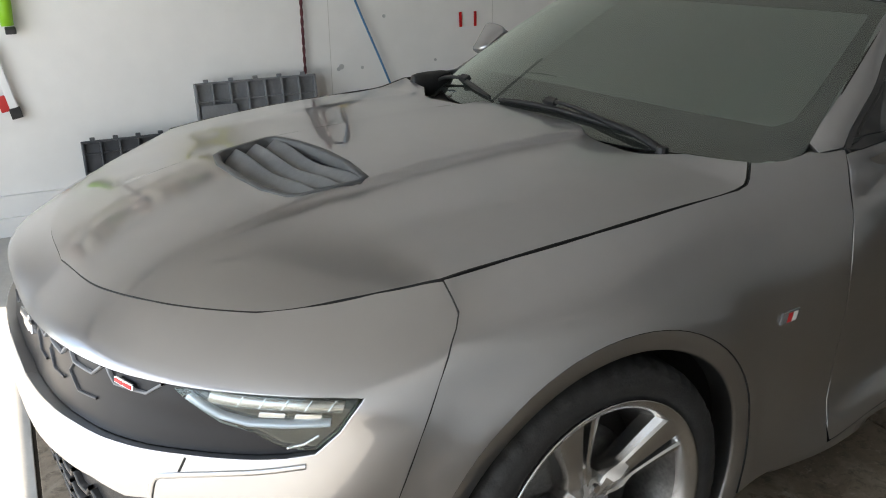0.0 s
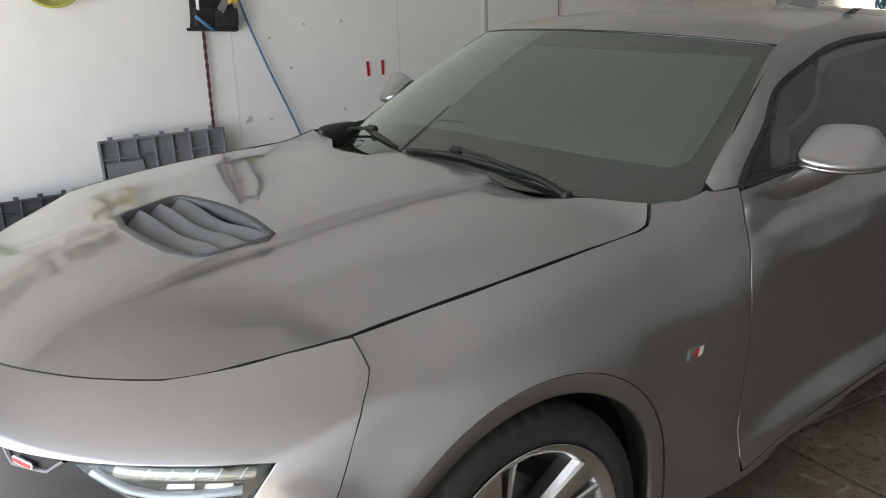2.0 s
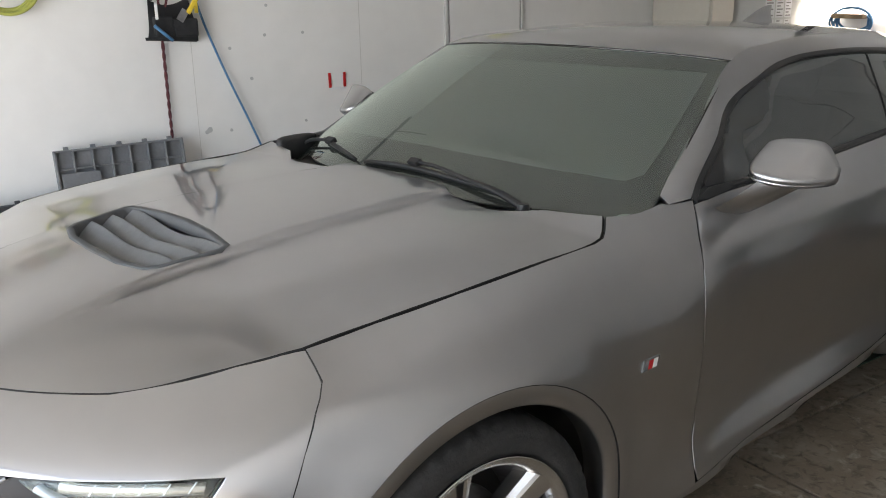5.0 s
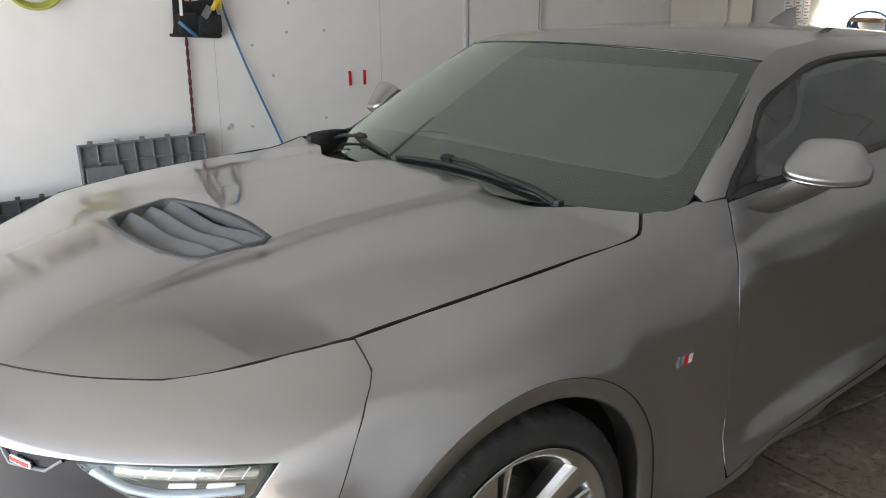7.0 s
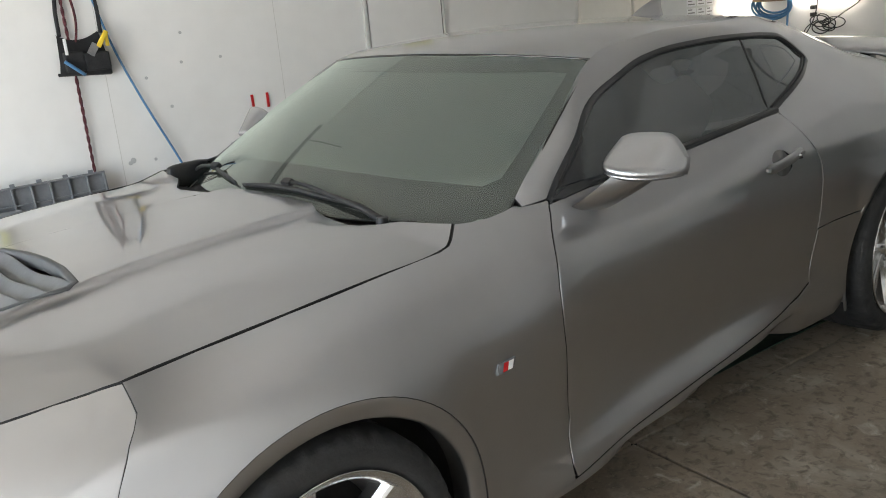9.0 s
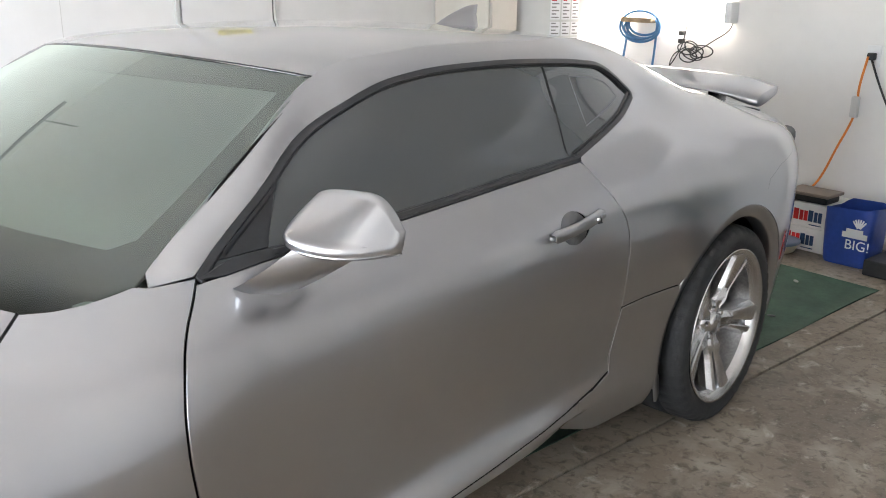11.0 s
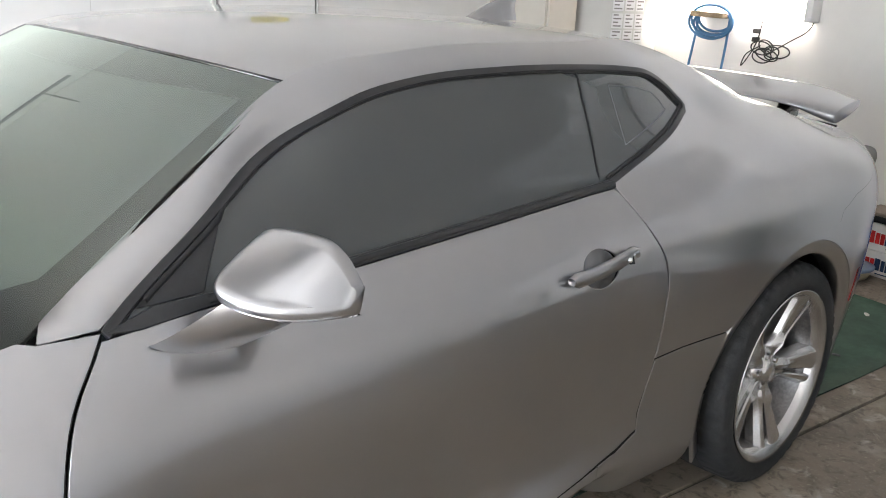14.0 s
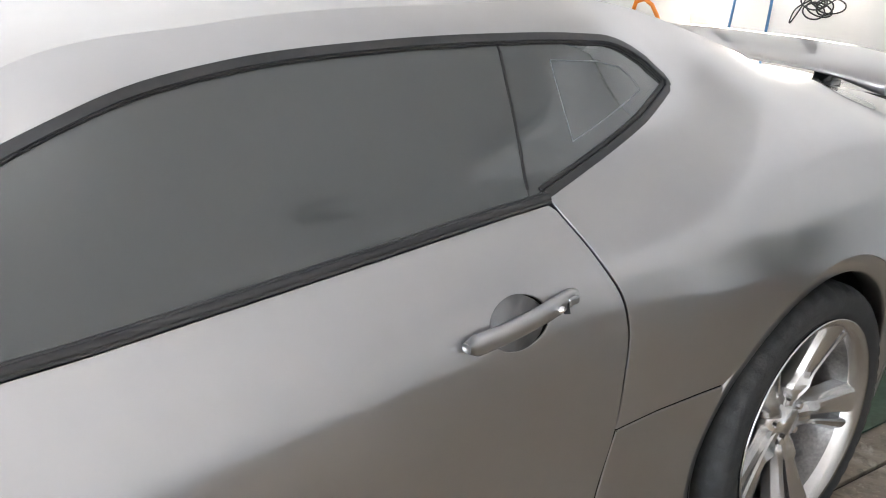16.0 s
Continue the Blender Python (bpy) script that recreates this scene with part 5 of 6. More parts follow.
# two strips of red tape
for x, dx in ((1.695, .003), (1.795, 0)):
    m = Matrix.Translation((x, W - .004, .945)) @ Matrix.Rotation(radians(-2 if dx else 0), 4, "Y")
    tagged(g_bm("tape_strip", box(bmesh.new(), -.008, .008, -.003, .003, -.044, .044, 0, m), RED), "short upright strip of red tape on the wall", "tape", "red tape strips")
tagged(g_bm("tape_tab", box(bmesh.new(), 1.70, 1.79, W - .003, W, .885, .902), WHITE), "white paper tab under the red tape", "paper tab")


def ribbed_panel(name, x0, x1, z1, material, label, ribs):
    """A moulded plastic panel that leans on the wall, its ribbed back to the room."""
    th = thing(name, label, "plastic panel", spot((x0 + x1) / 2, W - .2, 0))
    lean = Matrix.Translation((0, W - .20, 0)) @ Matrix.Rotation(radians(-9), 4, "X")
    d = lambda bm_, *b: box(bm_, *b, .004, lean)
    g_bm("sheet", d(bmesh.new(), x0, x1, -.004, .004, .004, z1), material, th)
    bm = bmesh.new()
    d(bm, x0, x0 + .012, -.035, .004, .004, z1)
    d(bm, x1 - .012, x1, -.035, .004, .004, z1)
    d(bm, x0, x1, -.035, .004, z1 - .012, z1)
    d(bm, x0, x1, -.035, .004, .004, .016)
    g_bm("rim_frame", bm, material, th)
    for k in range(ribs):
        x = x0 + (x1 - x0) * (k + 1) / (ribs + 1)
        g_bm("rib", d(bmesh.new(), x - .004, x + .004, -.03, .004, .02, z1 - .01), material, th)
    for k in range(4):
        z = z1 * (.86 - .2 * k)
        g_bm("cross_rib", d(bmesh.new(), x0 + .01, x1 - .01, -.028, .004, z - .004, z + .004), material, th)
    for k in range(5):
        x = x0 + (x1 - x0) * (.08 + .2 * k)
        g_bm("clip", d(bmesh.new(), x, x + .025, -.02, .0, z1 - .004, z1 + .016), material, th)
    return th


gp = ribbed_panel("plastic_panel", .055, .725, .72, GREY_PLASTIC, "grey moulded plastic panel with ribbed back leaning on the wall", 6)
lean = Matrix.Translation((0, W - .20, 0)) @ Matrix.Rotation(radians(-9), 4, "X")
g_bm("flat_field", box(bmesh.new(), .075, .27, -.036, -.028, .30, .60, .006, lean), GREY_PLASTIC, gp)
ribbed_panel("plastic_panel", -.545, .02, .48, DARK_PLASTIC, "dark moulded plastic panel leaning on the wall", 5)

# canvas tool pouch hanging by its strap
pouch = thing("tool_pouch", "black canvas tool pouch with tools, hung on the wall", "tool pouch", spot(.75, W, 1.24))
rows = []
for t in np.linspace(0, 1, 9):
    x = .612 + .27 * t
    bulge = .075 + .045 * math.sin(math.pi * t)
    topz = 1.45 - .035 * math.sin(math.pi * t) + .0 * t
    for y, z in ((W - .004, topz + .0), (W - .03, topz - .004), (W - bulge * .75, topz - .09), (W - bulge, 1.30), (W - bulge * .85, 1.245 - .02 * t), (W - .02, 1.235 - .02 * t), (W - .004, 1.25)):
        rows.append((x + (.5 - t) * .05 * (z - 1.24) / .2, y, z))
g_mesh("pouch_body", (rows, grid_faces(9, 7)), CLOTH_BLACK, pouch)
for x0, x1, z0, z1, dy in ((.64, .74, 1.255, 1.36, .118), (.74, .87, 1.25, 1.345, .128)):
    g_bm("pouch_pocket", box(bmesh.new(), x0, x1, W - dy, W - .06, z0, z1, .012), CLOTH_BLACK, pouch)
g_mesh("strap", tube(smooth_line([(.655, W - .02, 1.44), (.66, W - .03, 1.60), (.72, W - .01, 1.78), (.80, W - .01, 1.80), (.865, W - .03, 1.62), (.868, W - .03, 1.44)], 6), .011, 6), CLOTH_BLACK, pouch)
g_bm("scraper_blade", box(bmesh.new(), -.02, .02, -.003, .003, -.03, .035, 0, Matrix.Translation((.785, W - .135, 1.36)) @ Matrix.Rotation(radians(35), 4, "Y")), GALV, pouch)
g_bm("yellow_handle", box(bmesh.new(), -.012, .012, -.01, .01, -.035, .06, .005, Matrix.Translation((.835, W - .135, 1.40)) @ Matrix.Rotation(radians(35), 4, "Y")), YELLOW, pouch)
g_bm("yellow_knife", box(bmesh.new(), .868, .886, W - .10, W - .08, 1.37, 1.45, .005), YELLOW, pouch)
g_bm("white_tool", box(bmesh.new(), .645, .66, W - .13, W - .115, 1.345, 1.43, .005), WHITE, pouch)
g_mesh("blue_tool", tube([(.63, W - .14, 1.315), (.72, W - .145, 1.235)], .009, 8), HOSE_BLUE, pouch)
# braided rope and blue hose hung beside it
rope = thing("rope", "dark red braided rope hanging down the wall", "rope", spot(.69, W, .7))
for ph in (0, math.pi):
    pts = [(.695 + .012 * (1.63 - z) * .5 - .02 * (1.2 - z) * (z < 1.2) * .4 + .0045 * math.cos(60 * z + ph), W - .025 + .0045 * math.sin(60 * z + ph), z) for z in np.linspace(1.85, .35, 90)]
    g_mesh("strand", tube(pts, .0055, 6), ROPE, rope)
g_mesh("loop", tube(smooth_line([(.70, W - .03, 1.30), (.75, W - .03, 1.5), (.70, W - .02, 1.85)], 8), .007, 6), ROPE, rope)
hose = thing("blue_hose_length", "blue air hose hanging slack down the wall", "hose", spot(1.0, W, .6))
g_mesh("hose_run", tube(smooth_line([(.80, W - .03, 1.85), (.856, W - .03, 1.614), (.925, W - .03, 1.34), (1.01, W - .03, 1.10), (1.19, W - .03, .66), (1.28, W - .03, .42), (1.30, W - .03, .24)], 6), .0065, 8), HOSE_BLUE, hose)
reel = thing("hose_ring", "coiled yellow-green hose hung on the wall", "hose", spot(-.04, W, 1.5))
for k in range(3):
    g_mesh("coil", tube([(-.04 + (.125 + .01 * k) * math.cos(a), W - .05 - .018 * k, 1.54 + (.125 + .01 * k) * math.sin(a)) for a in np.linspace(0, 2 * math.pi, 37)[:-1]], .009, 8, True), mat("olive_hose", (.42, .43, .10), .5) if k == 0 else bpy.data.materials["olive_hose"], reel)
g_mesh("hook", tube([(-.0, W, 1.66), (0, W - .10, 1.655), (0, W - .10, 1.70)], .006, 6), SATIN_BLACK, reel)
trimmer = thing("long_tool", "lime-green handled long tool hung upright on the wall", "garden tool", spot(-.80, W, 1.0))
g_mesh("green_grip", tube([(-.79, W - .06, 1.45), (-.79, W - .06, 1.16), (-.785, W - .06, 1.06)], [.035, .04, .03], 10), LIME, trimmer)
g_bm("clamp", box(bmesh.new(), -.80, -.75, W - .09, W, 1.02, 1.05, .006), SATIN_BLACK, trimmer)
level = thing("wall_tool", "white and red bar with a black end hung on the wall", "hand tool", spot(-.85, W, .75))
m = Matrix.Translation((-.845, W - .04, .78)) @ Matrix.Rotation(radians(-11), 4, "Y")
g_bm("white_bar", box(bmesh.new(), -.020, .020, -.012, .012, -.13, .20, .004, m), WHITE, level)
g_bm("red_band", box(bmesh.new(), -.060, -.018, -.014, .014, -.13, -.05, .004, m), RED, level)
g_bm("black_end", box(bmesh.new(), -.025, .028, -.018, .018, -.175, -.12, .004, m), SATIN_BLACK, level)

# ---- the far end ----
E1 = X1
light = thing("shop_light", "lit white tube light with a translucent cover on the wall", "light", spot(E1, 1.73, 1.3))
g_bm("diffuser", box(bmesh.new(), E1 - .085, E1 - .006, 1.135, 2.36, 1.225, 1.345, .02), LIGHT_ON, light, "glowing cover")
for y in (1.085, 2.36):
    g_bm("end_cap", box(bmesh.new(), E1 - .09, E1, y, y + .05, 1.22, 1.35, .01), WHITE, light)
g_mesh("lead", tube(smooth_line([(E1 - .05, 1.09, 1.28), (E1 - .03, 1.11, 1.20), (E1 - .03, 1.24, 1.10), (E1 - .03, 1.37, 1.02)], 6), .004, 6), SATIN_BLACK, light)
win = tagged(new("window_1"), "dark-framed window above the tube light", "window", "", "structure")
win.location = spot(E1, 1.76, 1.7)
for b in ((1.40, 1.46, 1.375, 2.2), (2.06, 2.12, 1.375, 2.2), (1.40, 2.12, 2.15, 2.2)):
    g_bm("window_frame", box(bmesh.new(), E1 - .04, E1 + .01, *b, .006), SATIN_BLACK, win)
g_bm("window_sill", box(bmesh.new(), E1 - .05, E1, 1.46, 2.06, 1.36, 1.405, .006), WHITE, win)
g_bm("pane", box(bmesh.new(), E1 - .012, E1 - .006, 1.46, 2.06, 1.40, 2.15), PALE_GREY, win)
coil = thing("hose_coil", "blue air hose coiled over a wall hook", "hose", spot(E1, 1.79, 1.2))
for k in range(5):
    r0, dz = .105 + .012 * k, .012 * (k % 3)
    g_mesh("coil_turn", tube([(E1 - .05 - .012 * k, 1.765 + (r0 * .86 + .035) * math.cos(a), 1.185 - dz + r0 * .66 * math.sin(a)) for a in np.linspace(0, 2 * math.pi, 41)[:-1]], .008, 8, True), HOSE_BLUE, coil)
g_bm("hook_bar", box(bmesh.new(), E1 - .13, E1, 1.655, 1.905, 1.20, 1.232, .008), WOOD, coil)
for y0, y1 in ((1.885, 1.95), (1.65, 1.69)):
    g_mesh("hose_drop", tube(smooth_line([(E1 - .06, y0, 1.21), (E1 - .04, (y0 + y1) / 2, 1.05), (E1 - .04, y1, .80), (E1 - .05, y1, .35)], 5), .008, 8), HOSE_BLUE, coil)
cords = thing("cord_tangle", "tangle of black cords plugged in at the wall", "cord", spot(E1, 1.4, 1.0))
for k in range(6):
    a0, rr, cy, cz = .9 * k, .055 + .010 * (k % 3), 1.41 - .035 * (k % 4), 1.0 + .012 * k
    g_mesh("cord_loop", tube([(E1 - .03 - .004 * k, cy + rr * (1.2 + .5 * (k % 2)) * math.cos(a) * math.cos(a0) - .045 * math.sin(a) * math.sin(a0), cz + rr * math.cos(a) * math.sin(a0) * .5 + .040 * math.sin(a) * math.cos(a0)) for a in np.linspace(0, 2 * math.pi, 29)[:-1]], .0042, 6, True), SATIN_BLACK, cords)
g_mesh("cord_drop", tube(smooth_line([(E1 - .03, 1.435, 1.23), (E1 - .04, 1.44, 1.13), (E1 - .03, 1.47, 1.05), (E1 - .03, 1.55, .93), (E1 - .03, 1.53, .99), (E1 - .03, 1.43, 1.06)], 6), .004, 6), SATIN_BLACK, cords)
for z in (1.095, 1.145):
    g_bm("plug", box(bmesh.new(), E1 - .05, E1 - .005, 1.455, 1.485, z - .016, z + .012, .006), SATIN_BLACK, cords)
outlet = thing("wall_outlet", "white wall outlet with an orange and a black cord plugged in", "outlet", spot(E1, .22, 1.08))
g_bm("cover_plate", box(bmesh.new(), E1 - .008, E1, .175, .255, 1.02, 1.14, .004), WHITE, outlet)
g_bm("plug", box(bmesh.new(), E1 - .05, E1 - .006, .195, .235, 1.06, 1.10, .008), SATIN_BLACK, outlet)
g_mesh("black_cord", tube(smooth_line([(E1 - .04, .21, 1.07), (E1 - .05, .15, .95), (E1 - .04, .0, .68), (E1 - .05, -.3, .30), (E1 - .10, -.6, .02), (E1 - .2, -.9, .01)], 6), .006, 6), SATIN_BLACK, outlet)
orange = thing("extension_cord", "orange extension cord hanging from the outlet to the floor", "cord", spot(E1, .3, .5))
g_mesh("cord", tube(smooth_line([(E1 - .05, .225, 1.08), (E1 - .07, .24, .92), (E1 - .06, .25, .77), (E1 - .08, .32, .55), (E1 - .12, .37, .38), (5.03, .42, .20), (4.98, .46, .06), (4.90, .52, .012), (4.7, .6, .012)], 6), .007, 8), ORANGE, orange)
g_bm("plug_body", box(bmesh.new(), E1 - .09, E1 - .05, .23, .27, .74, .86, .01), PALE_GREY, orange)
pipe = thing("pipe_stub", "short chromed pipe stub with a black cap on the wall", "pipe", spot(E1, .6, .315))
g_mesh("stub", tube([(E1, .62, .32), (E1 - .12, .62, .32)], .014, 12), CHROME, pipe)
g_mesh("cap", tube([(E1 - .12, .62, .32), (E1 - .15, .62, .32)], .022, 12), SATIN_BLACK, pipe)


PRINT_NAVY = mat("print_navy", (.02, .05, .12), .6)


def carton(z0, z1, x, y0, y1, shift, label):
    c = thing("carton", label, "box", spot(x + .15, (y0 + y1) / 2, z0), "stacked cartons")
    g_bm("carton_body", box(bmesh.new(), x, x + .30, y0, y1, z0, z1, .004), CARDBOARD, c)
    # the printed maker's mark as plain bars in its colours
    h, y = z1 - z0, y1 - .045 - shift
    for k, w in enumerate((.036, .026, .026, .034, .024, .026)):
        t = h * (.46 if k in (0, 3) else .42)
        g_bm("print_bar", box(bmesh.new(), x - .002, x - .0002, y - w * .82, y, z0 + h * .27, z0 + h * .27 + t), RED if k < 3 else PRINT_NAVY, c)
        y -= w
    g_bm("small_print", box(bmesh.new(), x - .002, x - .0002, y + .005, y + .075, z0 + h * .12, z0 + h * .16), PRINT_NAVY, c)
    return c


carton(.0, .136, 5.08, .155, .452, .0, "white printed carton standing on the floor")
carton(.137, .276, 5.08, .160, .455, .035, "white printed carton stacked on another one")
tray = thing("tray", "dark plastic tray with a brown lid on the cartons", "tray", spot(5.2, .3, .277))
g_bm("tray_body", box(bmesh.new(), 5.09, 5.25, .20, .43, .277, .316, .012), SATIN_BLACK, tray)
g_bm("tray_lid", box(bmesh.new(), 5.075, 5.27, .185, .445, .317, .336, .008), BROWN, tray)
bowl = thing("bowl", "shallow yellowish plastic tub with a blue-grey lid", "bowl", spot(4.95, .36, 0))
prof = [(.0, .004), (.07, .004), (.085, .012), (.10, .045), (.107, .062), (.098, .062), (.09, .045), (.07, .016), (0, .014)]
g_mesh("bowl_shell", ([(4.95 + r * math.cos(a) * 1.15, .375 + r * math.sin(a), z) for a in np.linspace(0, 2 * math.pi, 33)[:-1] for r, z in prof], [(k * 9 + i, k * 9 + i + 1, ((k + 1) % 32) * 9 + i + 1, ((k + 1) % 32) * 9 + i) for k in range(32) for i in range(8)]), mat("bowl_yellow", (.52, .46, .32), .4), bowl)
g_mesh("bowl_lid", ([(4.95 + r * math.cos(a) * 1.15, .375 + r * math.sin(a), z) for a in np.linspace(0, 2 * math.pi, 33)[:-1] for r, z in ((0, .070), (.06, .071), (.098, .074), (.112, .070), (.112, .060))], [(k * 5 + i, k * 5 + i + 1, ((k + 1) % 32) * 5 + i + 1, ((k + 1) % 32) * 5 + i) for k in range(32) for i in range(4)]), mat("lid_blue", (.16, .22, .30), .35), bowl, "blue-grey plastic lid")
bag = thing("shopping_bag", "blue woven shopping bag with white print, standing on the floor", "bag", spot(5.08, .03, 0))
rows = []
for z, gx, gy in ((0, .105, .128), (.02, .115, .134), (.10, .118, .138), (.20, .116, .144), (.28, .112, .149), (.325, .108, .152)):
    for k in range(20):
        a = 2 * math.pi * (k + .5) / 20
        c, s_ = math.cos(a), math.sin(a)
        r = 1 + .012 * math.sin(5 * a + z * 25) + .008 * math.sin(11 * a - z * 40)
        rows.append((5.09 + math.copysign(abs(c) ** .3, c) * gx * r, .018 + math.copysign(abs(s_) ** .3, s_) * gy * .92 * r, z - .035 * max(0, s_) * (z > .25) + .008 * (z > .3) * math.cos(3 * a)))
g_mesh("bag_body", (rows, [(i * 20 + k, i * 20 + (k + 1) % 20, (i + 1) * 20 + (k + 1) % 20, (i + 1) * 20 + k) for i in range(5) for k in range(20)] + [tuple(range(20))]), NAVY, bag)
for y0, y1, z0, z1 in ((-.105, .03, .165, .195), (-.08, .01, .195, .215)):
    g_bm("bag_print", box(bmesh.new(), 4.962, 4.966, y0, y1, z0, z1, .001), PALE_GREY, bag)
for k in range(6):
    m = Matrix.Translation((4.962, -.055 + .0, .215)) @ Matrix.Rotation(radians(-38 + 15 * k), 4, "X")
    g_bm("bag_print_ray", box(bmesh.new(), 0, .003, -.004, .004, .01, .058, 0, m), WHITE, bag)
words = bpy.data.curves.new("bag_word", "FONT")
words.body, words.size, words.extrude, words.align_x = "BIG!", .075, .0008, "CENTER"
words.materials.append(WHITE)
word = new("bag_word", words)
word.parent = bag
word.matrix_local = Matrix.Translation(-Vector(bag.location)) @ GAR @ Matrix.Translation((4.957, -.06, .105)) @ Matrix.Rotation(radians(-90), 4, "Z") @ Matrix.Rotation(radians(90), 4, "X")
tagged(word, "white lettering")
crate = thing("foam_block", "low black foam block on the floor", "block", spot(4.98, -.22, 0))
g_bm("block_body", box(bmesh.new(), 4.90, 5.30, -.42, -.13, 0, .085, .01), SATIN_BLACK, crate)
rug = thing("floor_mat", "worn green floor mat lying under the car", "floor mat", spot(3.1, .5, 0))
rows, n1, n2 = [], 40, 24
for i in range(n1):
    for j in range(n2):
        x, y = 1.56 + (4.72 - 1.56) * i / (n1 - 1), -.315 + .0 * i + 2.0 * j / (n2 - 1)
        y += -.025 * (1 - i / (n1 - 1)) * 0 + .008 * math.sin(x * 3.1) * (j == 0)
        rows.append((x, y, .005 + .0025 * math.sin(7 * x + 3 * y) * math.sin(5 * y)))
mat_v = rows + [(x, y, .0005) for x, y, z in rows]
ring_ = [j for j in range(n2)] + [i * n2 + n2 - 1 for i in range(1, n1)] + [(n1 - 1) * n2 + j for j in range(n2 - 2, -1, -1)] + [i * n2 for i in range(n1 - 2, 0, -1)]
g_mesh("mat_sheet", (mat_v, grid_faces(n1, n2) + [(a, b, b + n1 * n2, a + n1 * n2) for a, b in zip(ring_, ring_[1:] + ring_[:1])]), GREEN_MAT, rug)
for k, (x, y, r) in enumerate(((4.62, .36, .020), (4.42, .30, .014), (4.20, .12, .024), (4.50, .02, .016), (3.95, -.16, .015), (4.05, .05, .012))):
    bm = bmesh.new()
    bmesh.ops.create_icosphere(bm, subdivisions=1, radius=r, matrix=Matrix.Translation((x, y, .012)) @ Matrix.Rotation(k * 1.3, 4, "Z") @ Matrix.Diagonal((1.5, .8, .28, 1)))
    tagged(g_bm("scrap", bm, CARDBOARD if k % 2 else DARK_PLASTIC), "small crumpled scrap lying on the green mat", "litter", "scraps on the mat")
# tall cupboard, water heater and labelled boxes in the corner
cup = thing("cupboard", "tall beige cupboard in the corner", "cupboard", spot(4.8, 2.6, 0))
g_bm("cupboard_body", box(bmesh.new(), 4.45, 4.68, 2.26, 2.82, 0, 1.9, .008), BEIGE, cup)
g_bm("cupboard_door", box(bmesh.new(), 4.43, 4.448, 2.275, 2.815, .05, 1.88, .006), BEIGE, cup)
heater = thing("water_heater", "pale grey cylindrical water heater", "water heater", spot(5.0, 2.05, 0))
g_mesh("tank", ([(5.07 + .36 * math.cos(a), 2.42 + .36 * math.sin(a), z) for z in (.1, 1.75) for a in np.linspace(0, 2 * math.pi, 49)[:-1]], [(k, (k + 1) % 48, 48 + (k + 1) % 48, 48 + k) for k in range(48)] + [tuple(range(48, 96))]), PALE_GREY, heater)
g_mesh("tank_base", tube([(5.07, 2.42, .0), (5.07, 2.42, .1)], .34, 40), SATIN_BLACK, heater)
PRINT = mat("label_print", (.25, .24, .24), .7)


def tank_patch(name, a0, a1, z0, z1, proud, material):
    """A printed sheet lying on the round tank."""
    pts = [(5.07 - (.36 + proud) * math.cos(radians(a)), 2.42 - (.36 + proud) * math.sin(radians(a)), z) for z in (z0, z1) for a in np.linspace(a0, a1, 6)]
    g_mesh(name, (pts, grid_faces(2, 6)), material, heater)


for z0, z1 in ((1.03, 1.10), (1.11, 1.20), (1.215, 1.38)):
    for a0, a1 in ((54, 65), (66.5, 77), (78.5, 89)):
        tank_patch("label_sheet", a0, a1, z0, z1, .002, WHITE)
        for q in range(int((z1 - z0) / .022)):
            tank_patch("print_line", a0 + 1.5, a1 - 1.5 - 3 * (q % 2), z0 + .010 + .022 * q, z0 + .018 + .022 * q, .003, RED if q == 5 else PRINT)
truck = thing("hand_truck", "orange tubular hand truck handle", "hand truck", spot(4.6, 1.8, 0))
g_mesh("handle_tube", tube(smooth_line([(4.55, 1.89, .02), (4.6, 1.89, .95), (4.6, 1.87, 1.045), (4.6, 1.81, 1.065), (4.6, 1.75, 1.04), (4.62, 1.71, .95), (4.56, 1.71, .02)], 6), .011, 8), ORANGE, truck)


# ---- tracks of the raised garage door, under the ceiling ----
for y in (-2.90, 2.25):
    track = thing("door_track", "galvanised steel track of the open garage door under the ceiling", "door track", group="garage door tracks")
    bm = box(bmesh.new(), -1.70, 1.08, y - .004, y + .004, 2.33, 2.365)
    box(bm, -1.70, 1.08, y - .011, y + .011, 2.328, 2.334)
    bm_part("track_rail", bm, GALV, track, turn=GAR)
    bm = box(bmesh.new(), .894, .906, y - .002, y + .002, 2.36, TOP)
    box(bm, .894, .897, y - .010, y + .004, 2.36, TOP)
    bm_part("track_hanger", bm, GALV, track, turn=GAR)


raised = thing("garage_door", "beige-grey sectional garage door rolled up under the ceiling", "garage door", spot(-1.2, -.4, 2.36))
for k in range(4):
    bm = box(bmesh.new(), -2.26 + .52 * k, -1.745 + .52 * k, -2.86, 2.20, 2.345, 2.385, .005)
    for q in range(5):
        y = -2.72 + .985 * q
        box(bm, -2.19 + .52 * k, -1.815 + .52 * k, y, y + .84, 2.339, 2.347, .003)
    g_bm("door_section", bm, DOOR_BACK, raised)
    for q in range(4):
        y = -2.50 + 1.5 * q
        g_bm("section_hinge", box(bmesh.new(), -1.775 + .52 * k, -1.715 + .52 * k, y, y + .05, 2.332, 2.345, .003), GALV, raised)


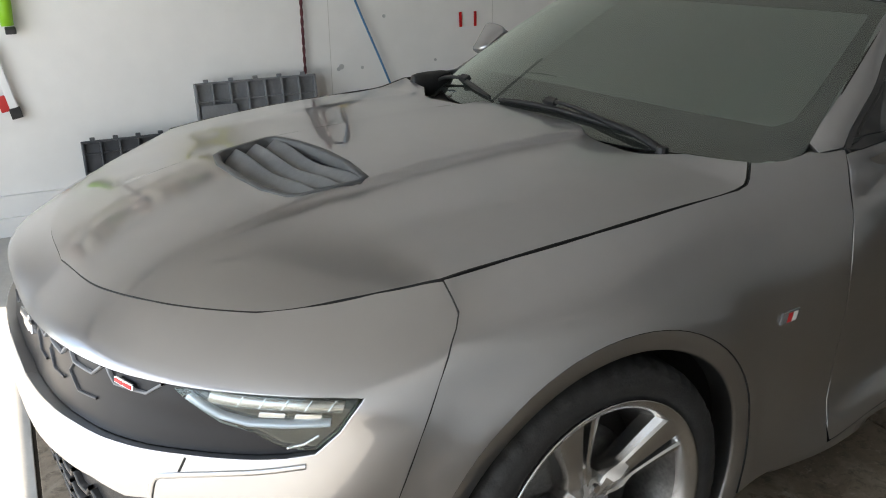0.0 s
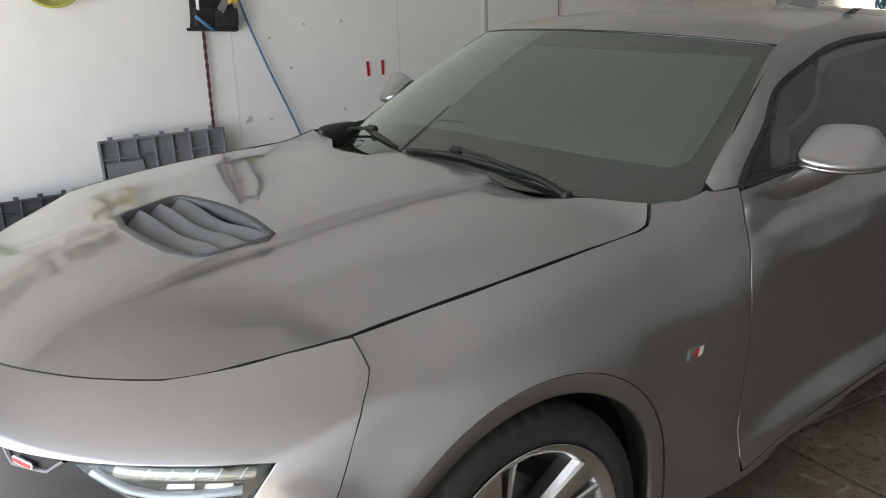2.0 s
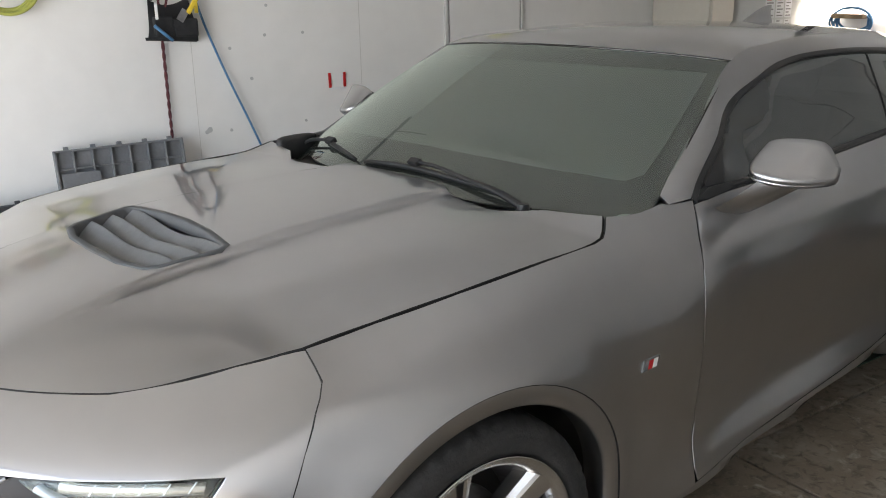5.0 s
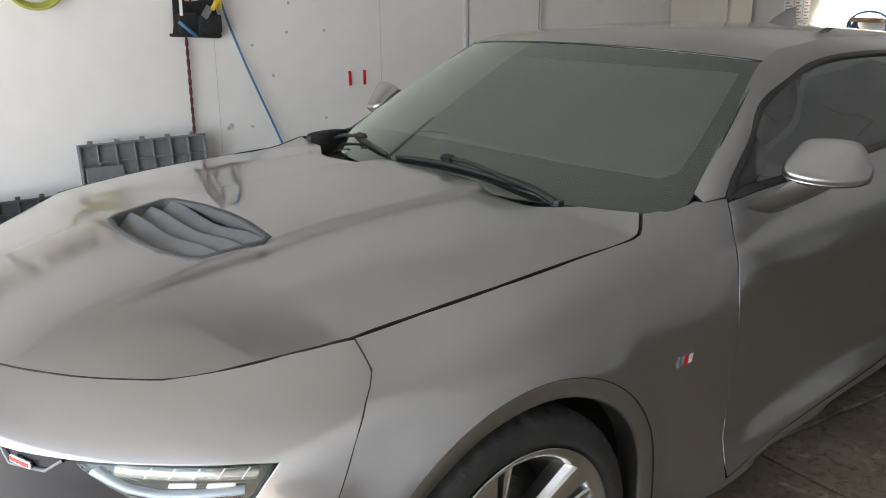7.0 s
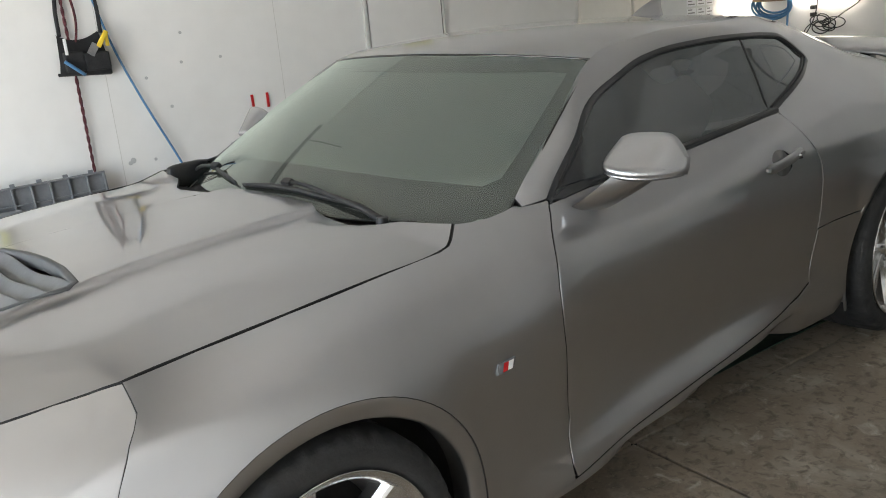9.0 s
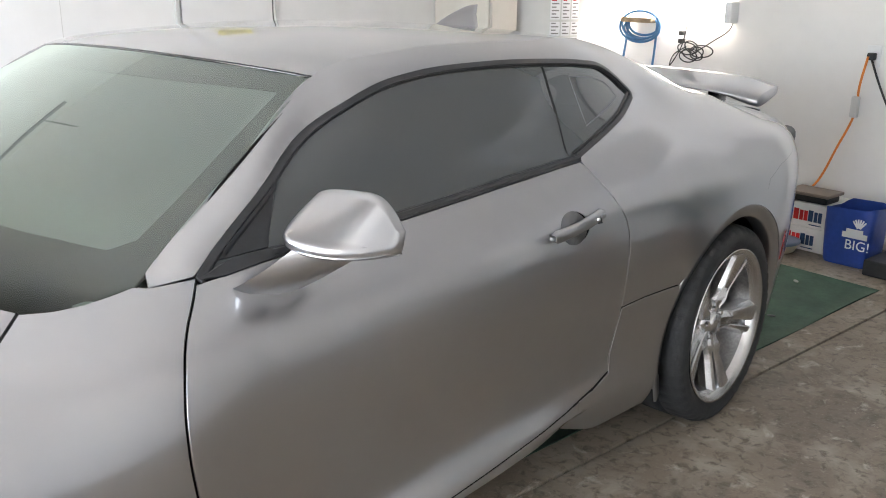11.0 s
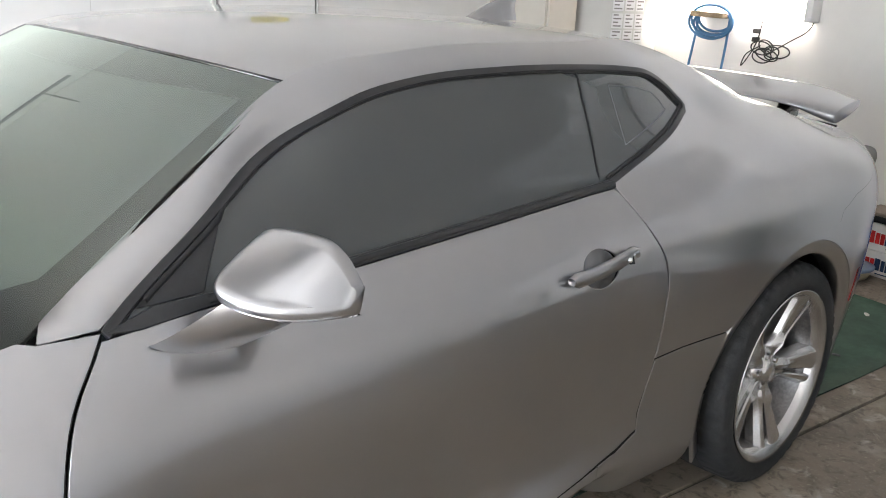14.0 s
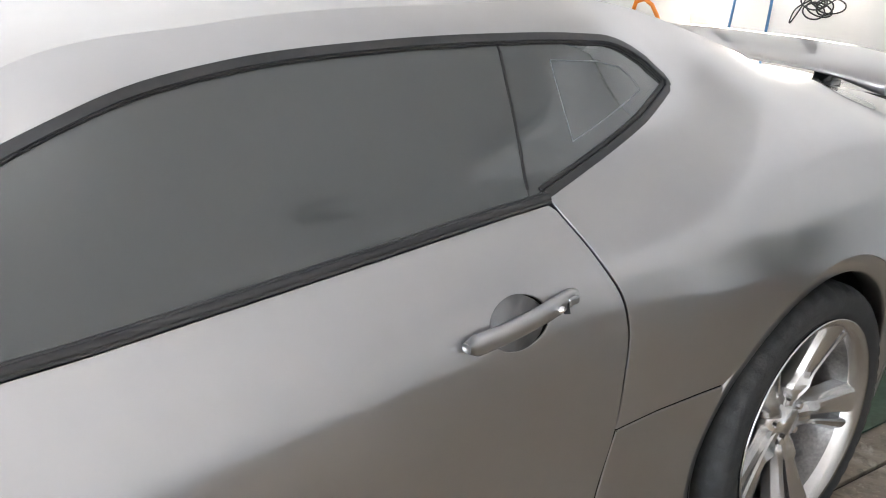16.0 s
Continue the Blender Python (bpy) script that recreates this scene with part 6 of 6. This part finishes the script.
# ---- shelf high on the long wall, which the hood mirrors ----
shelf = thing("wall_shelf", "white board shelf on brackets high on the long wall", "shelf", spot(-.6, W, 1.72))
g_bm("shelf_board", box(bmesh.new(), -1.55, .02, W - .30, W, 1.715, 1.735, .004), CREAM, shelf)
for x in (-1.4, -.75, -.1):
    bm = box(bmesh.new(), x - .012, x + .012, W - .26, W, 1.70, 1.715, .002)
    box(bm, x - .012, x + .012, W - .015, W, 1.58, 1.715, .002)
    g_bm("shelf_bracket", bm, GALV, shelf)
POT_COLOURS = [mat("pale_pink_plastic", (.62, .50, .46), .5, 0, 0, .1, 6), mat("cream_plastic", (.66, .62, .54), .5, 0, 0, .1, 6), mat("brown_paper", (.30, .22, .16), .8, 0, 0, .2, 9), mat("olive_plastic", (.26, .28, .18), .5, 0, 0, .1, 6)]
random.seed(9)
x = -1.46
for k in range(9):
    r, hgt = random.uniform(.058, .082), random.uniform(.15, .27)
    pot = thing("storage_jar", "lidded plastic storage jar standing on the wall shelf", "jar", spot(x, W - .15, 1.736), "jars on the shelf")
    prof = [(0, 0), (r * .92, 0), (r, .012), (r * 1.02, hgt * .55), (r * .96, hgt * .80), (r * .74, hgt * .88), (r * .74, hgt * .90)]
    ring_n = 20
    g_mesh("jar_body", ([(x + p * math.cos(a), W - .15 + p * math.sin(a), 1.736 + z) for a in np.linspace(0, 2 * math.pi, ring_n + 1)[:-1] for p, z in prof], [(i * 7 + j, i * 7 + j + 1, ((i + 1) % ring_n) * 7 + j + 1, ((i + 1) % ring_n) * 7 + j) for i in range(ring_n) for j in range(6)]), POT_COLOURS[(k * 5) % 4], pot)
    g_mesh("jar_lid", tube([(x, W - .15, 1.736 + hgt * .89), (x, W - .15, 1.736 + hgt)], r * .82, 18), POT_COLOURS[(k * 3 + 1) % 4], pot)
    x += r + .097


# ---- vent and sensor on the ceiling, which the side glass mirrors ----
vent = thing("ceiling_vent", "small dark slatted air vent in the ceiling corner", "vent", spot(3.92, -3.03, TOP))
bm = box(bmesh.new(), 3.76, 4.08, -3.11, -3.095, TOP - .012, TOP - .001, .002)
box(bm, 3.76, 4.08, -2.965, -2.95, TOP - .012, TOP - .001, .002)
box(bm, 3.76, 3.775, -3.095, -2.965, TOP - .012, TOP - .001, .002)
box(bm, 4.065, 4.08, -3.095, -2.965, TOP - .012, TOP - .001, .002)
g_bm("vent_frame", bm, DARK_PLASTIC, vent)
g_bm("vent_backing", box(bmesh.new(), 3.77, 4.07, -3.10, -2.96, TOP - .004, TOP - .001), GAP, vent)
for k in range(6):
    g_bm("vent_slat", box(bmesh.new(), 3.776, 4.064, -3.092 + .022 * k, -3.079 + .022 * k, TOP - .010, TOP - .006), GREY_PLASTIC, vent)
sensor = thing("sensor_box", "small black plastic sensor box fixed to the ceiling", "sensor", spot(4.60, -2.98, TOP))
g_bm("sensor_shell", box(bmesh.new(), 4.55, 4.65, -3.005, -2.955, TOP - .035, TOP - .001, .010), DARK_PLASTIC, sensor)

# ---- unseen grey cabinet in the far corner, added to darken what the rear quarter mirrors ----
cabinet = thing("reflection_cabinet", "tall plain grey cabinet, unseen, added to darken the rear quarter's reflection", "cabinet", spot(X1 - .2, -1.65, 0))
g_bm("cabinet_body", box(bmesh.new(), X1 - .38, X1 - .01, -2.55, -.75, .06, 2.35, .004), CABINET, cabinet)
g_bm("cabinet_plinth", box(bmesh.new(), X1 - .34, X1 - .02, -2.52, -.78, 0, .06), DARK_PLASTIC, cabinet)
for k in range(3):
    y = -2.545 + .60 * k
    door_ = g_bm("cabinet_door", box(bmesh.new(), X1 - .398, X1 - .381, y + .003, y + .587, .075, 2.34, .003), CABINET, cabinet)
    g_bm("door_pull", box(bmesh.new(), X1 - .425, X1 - .398, y + (.52 if k != 2 else .05), y + (.535 if k != 2 else .065), 1.0, 1.16, .004), DARK_PLASTIC, door_)

# ---- leafy plant in the far corner, which the paintwork mirrors ----
random.seed(5)
plant = thing("potted_plant", "dark leafy plant in a clay pot in the corner", "plant", spot(4.62, -1.80, 0))
prof = [(.0, .0), (.13, .0), (.17, .26), (.185, .27), (.185, .30), (.165, .30), (.155, .26), (0, .26)]
g_mesh("pot", ([(4.62 + r * math.cos(a), -1.80 + r * math.sin(a), z) for a in np.linspace(0, 2 * math.pi, 25)[:-1] for r, z in prof], [(k * 8 + i, k * 8 + i + 1, ((k + 1) % 24) * 8 + i + 1, ((k + 1) % 24) * 8 + i) for k in range(24) for i in range(7)]), CLAY, plant)
verts, faces = [], []
for k in range(22):
    a, h = 2 * math.pi * k / 22 + random.uniform(-.2, .2), random.uniform(.55, 1.5)
    reach = random.uniform(.12, .50)
    stem = smooth_line([(4.62, -1.80, .24), (4.62 + .4 * reach * math.cos(a), -1.80 + .4 * reach * math.sin(a), .24 + .55 * (h - .24)), (4.62 + reach * math.cos(a), -1.80 + reach * math.sin(a), h)], 5)
    g_mesh("stem", tube(stem, .006, 5), LEAF, plant)
    for q in range(22):
        p = stem[3 + (q * 7) // 22]
        b_, up = random.uniform(0, 6.28), random.uniform(-.3, .9)
        d = Vector((math.cos(b_), math.sin(b_), up)).normalized()
        s_ = d.cross(Vector((0, 0, 1))).normalized() * random.uniform(.020, .040)
        n, L = len(verts), random.uniform(.12, .24)
        o = Vector(p)
        verts += [o, o + d * L * .5 + s_, o + d * L + Vector((0, 0, -.02)), o + d * L * .5 - s_]
        faces.append((n, n + 1, n + 2, n + 3))
g_mesh("leaves", (verts, faces), LEAF, plant, "", False)
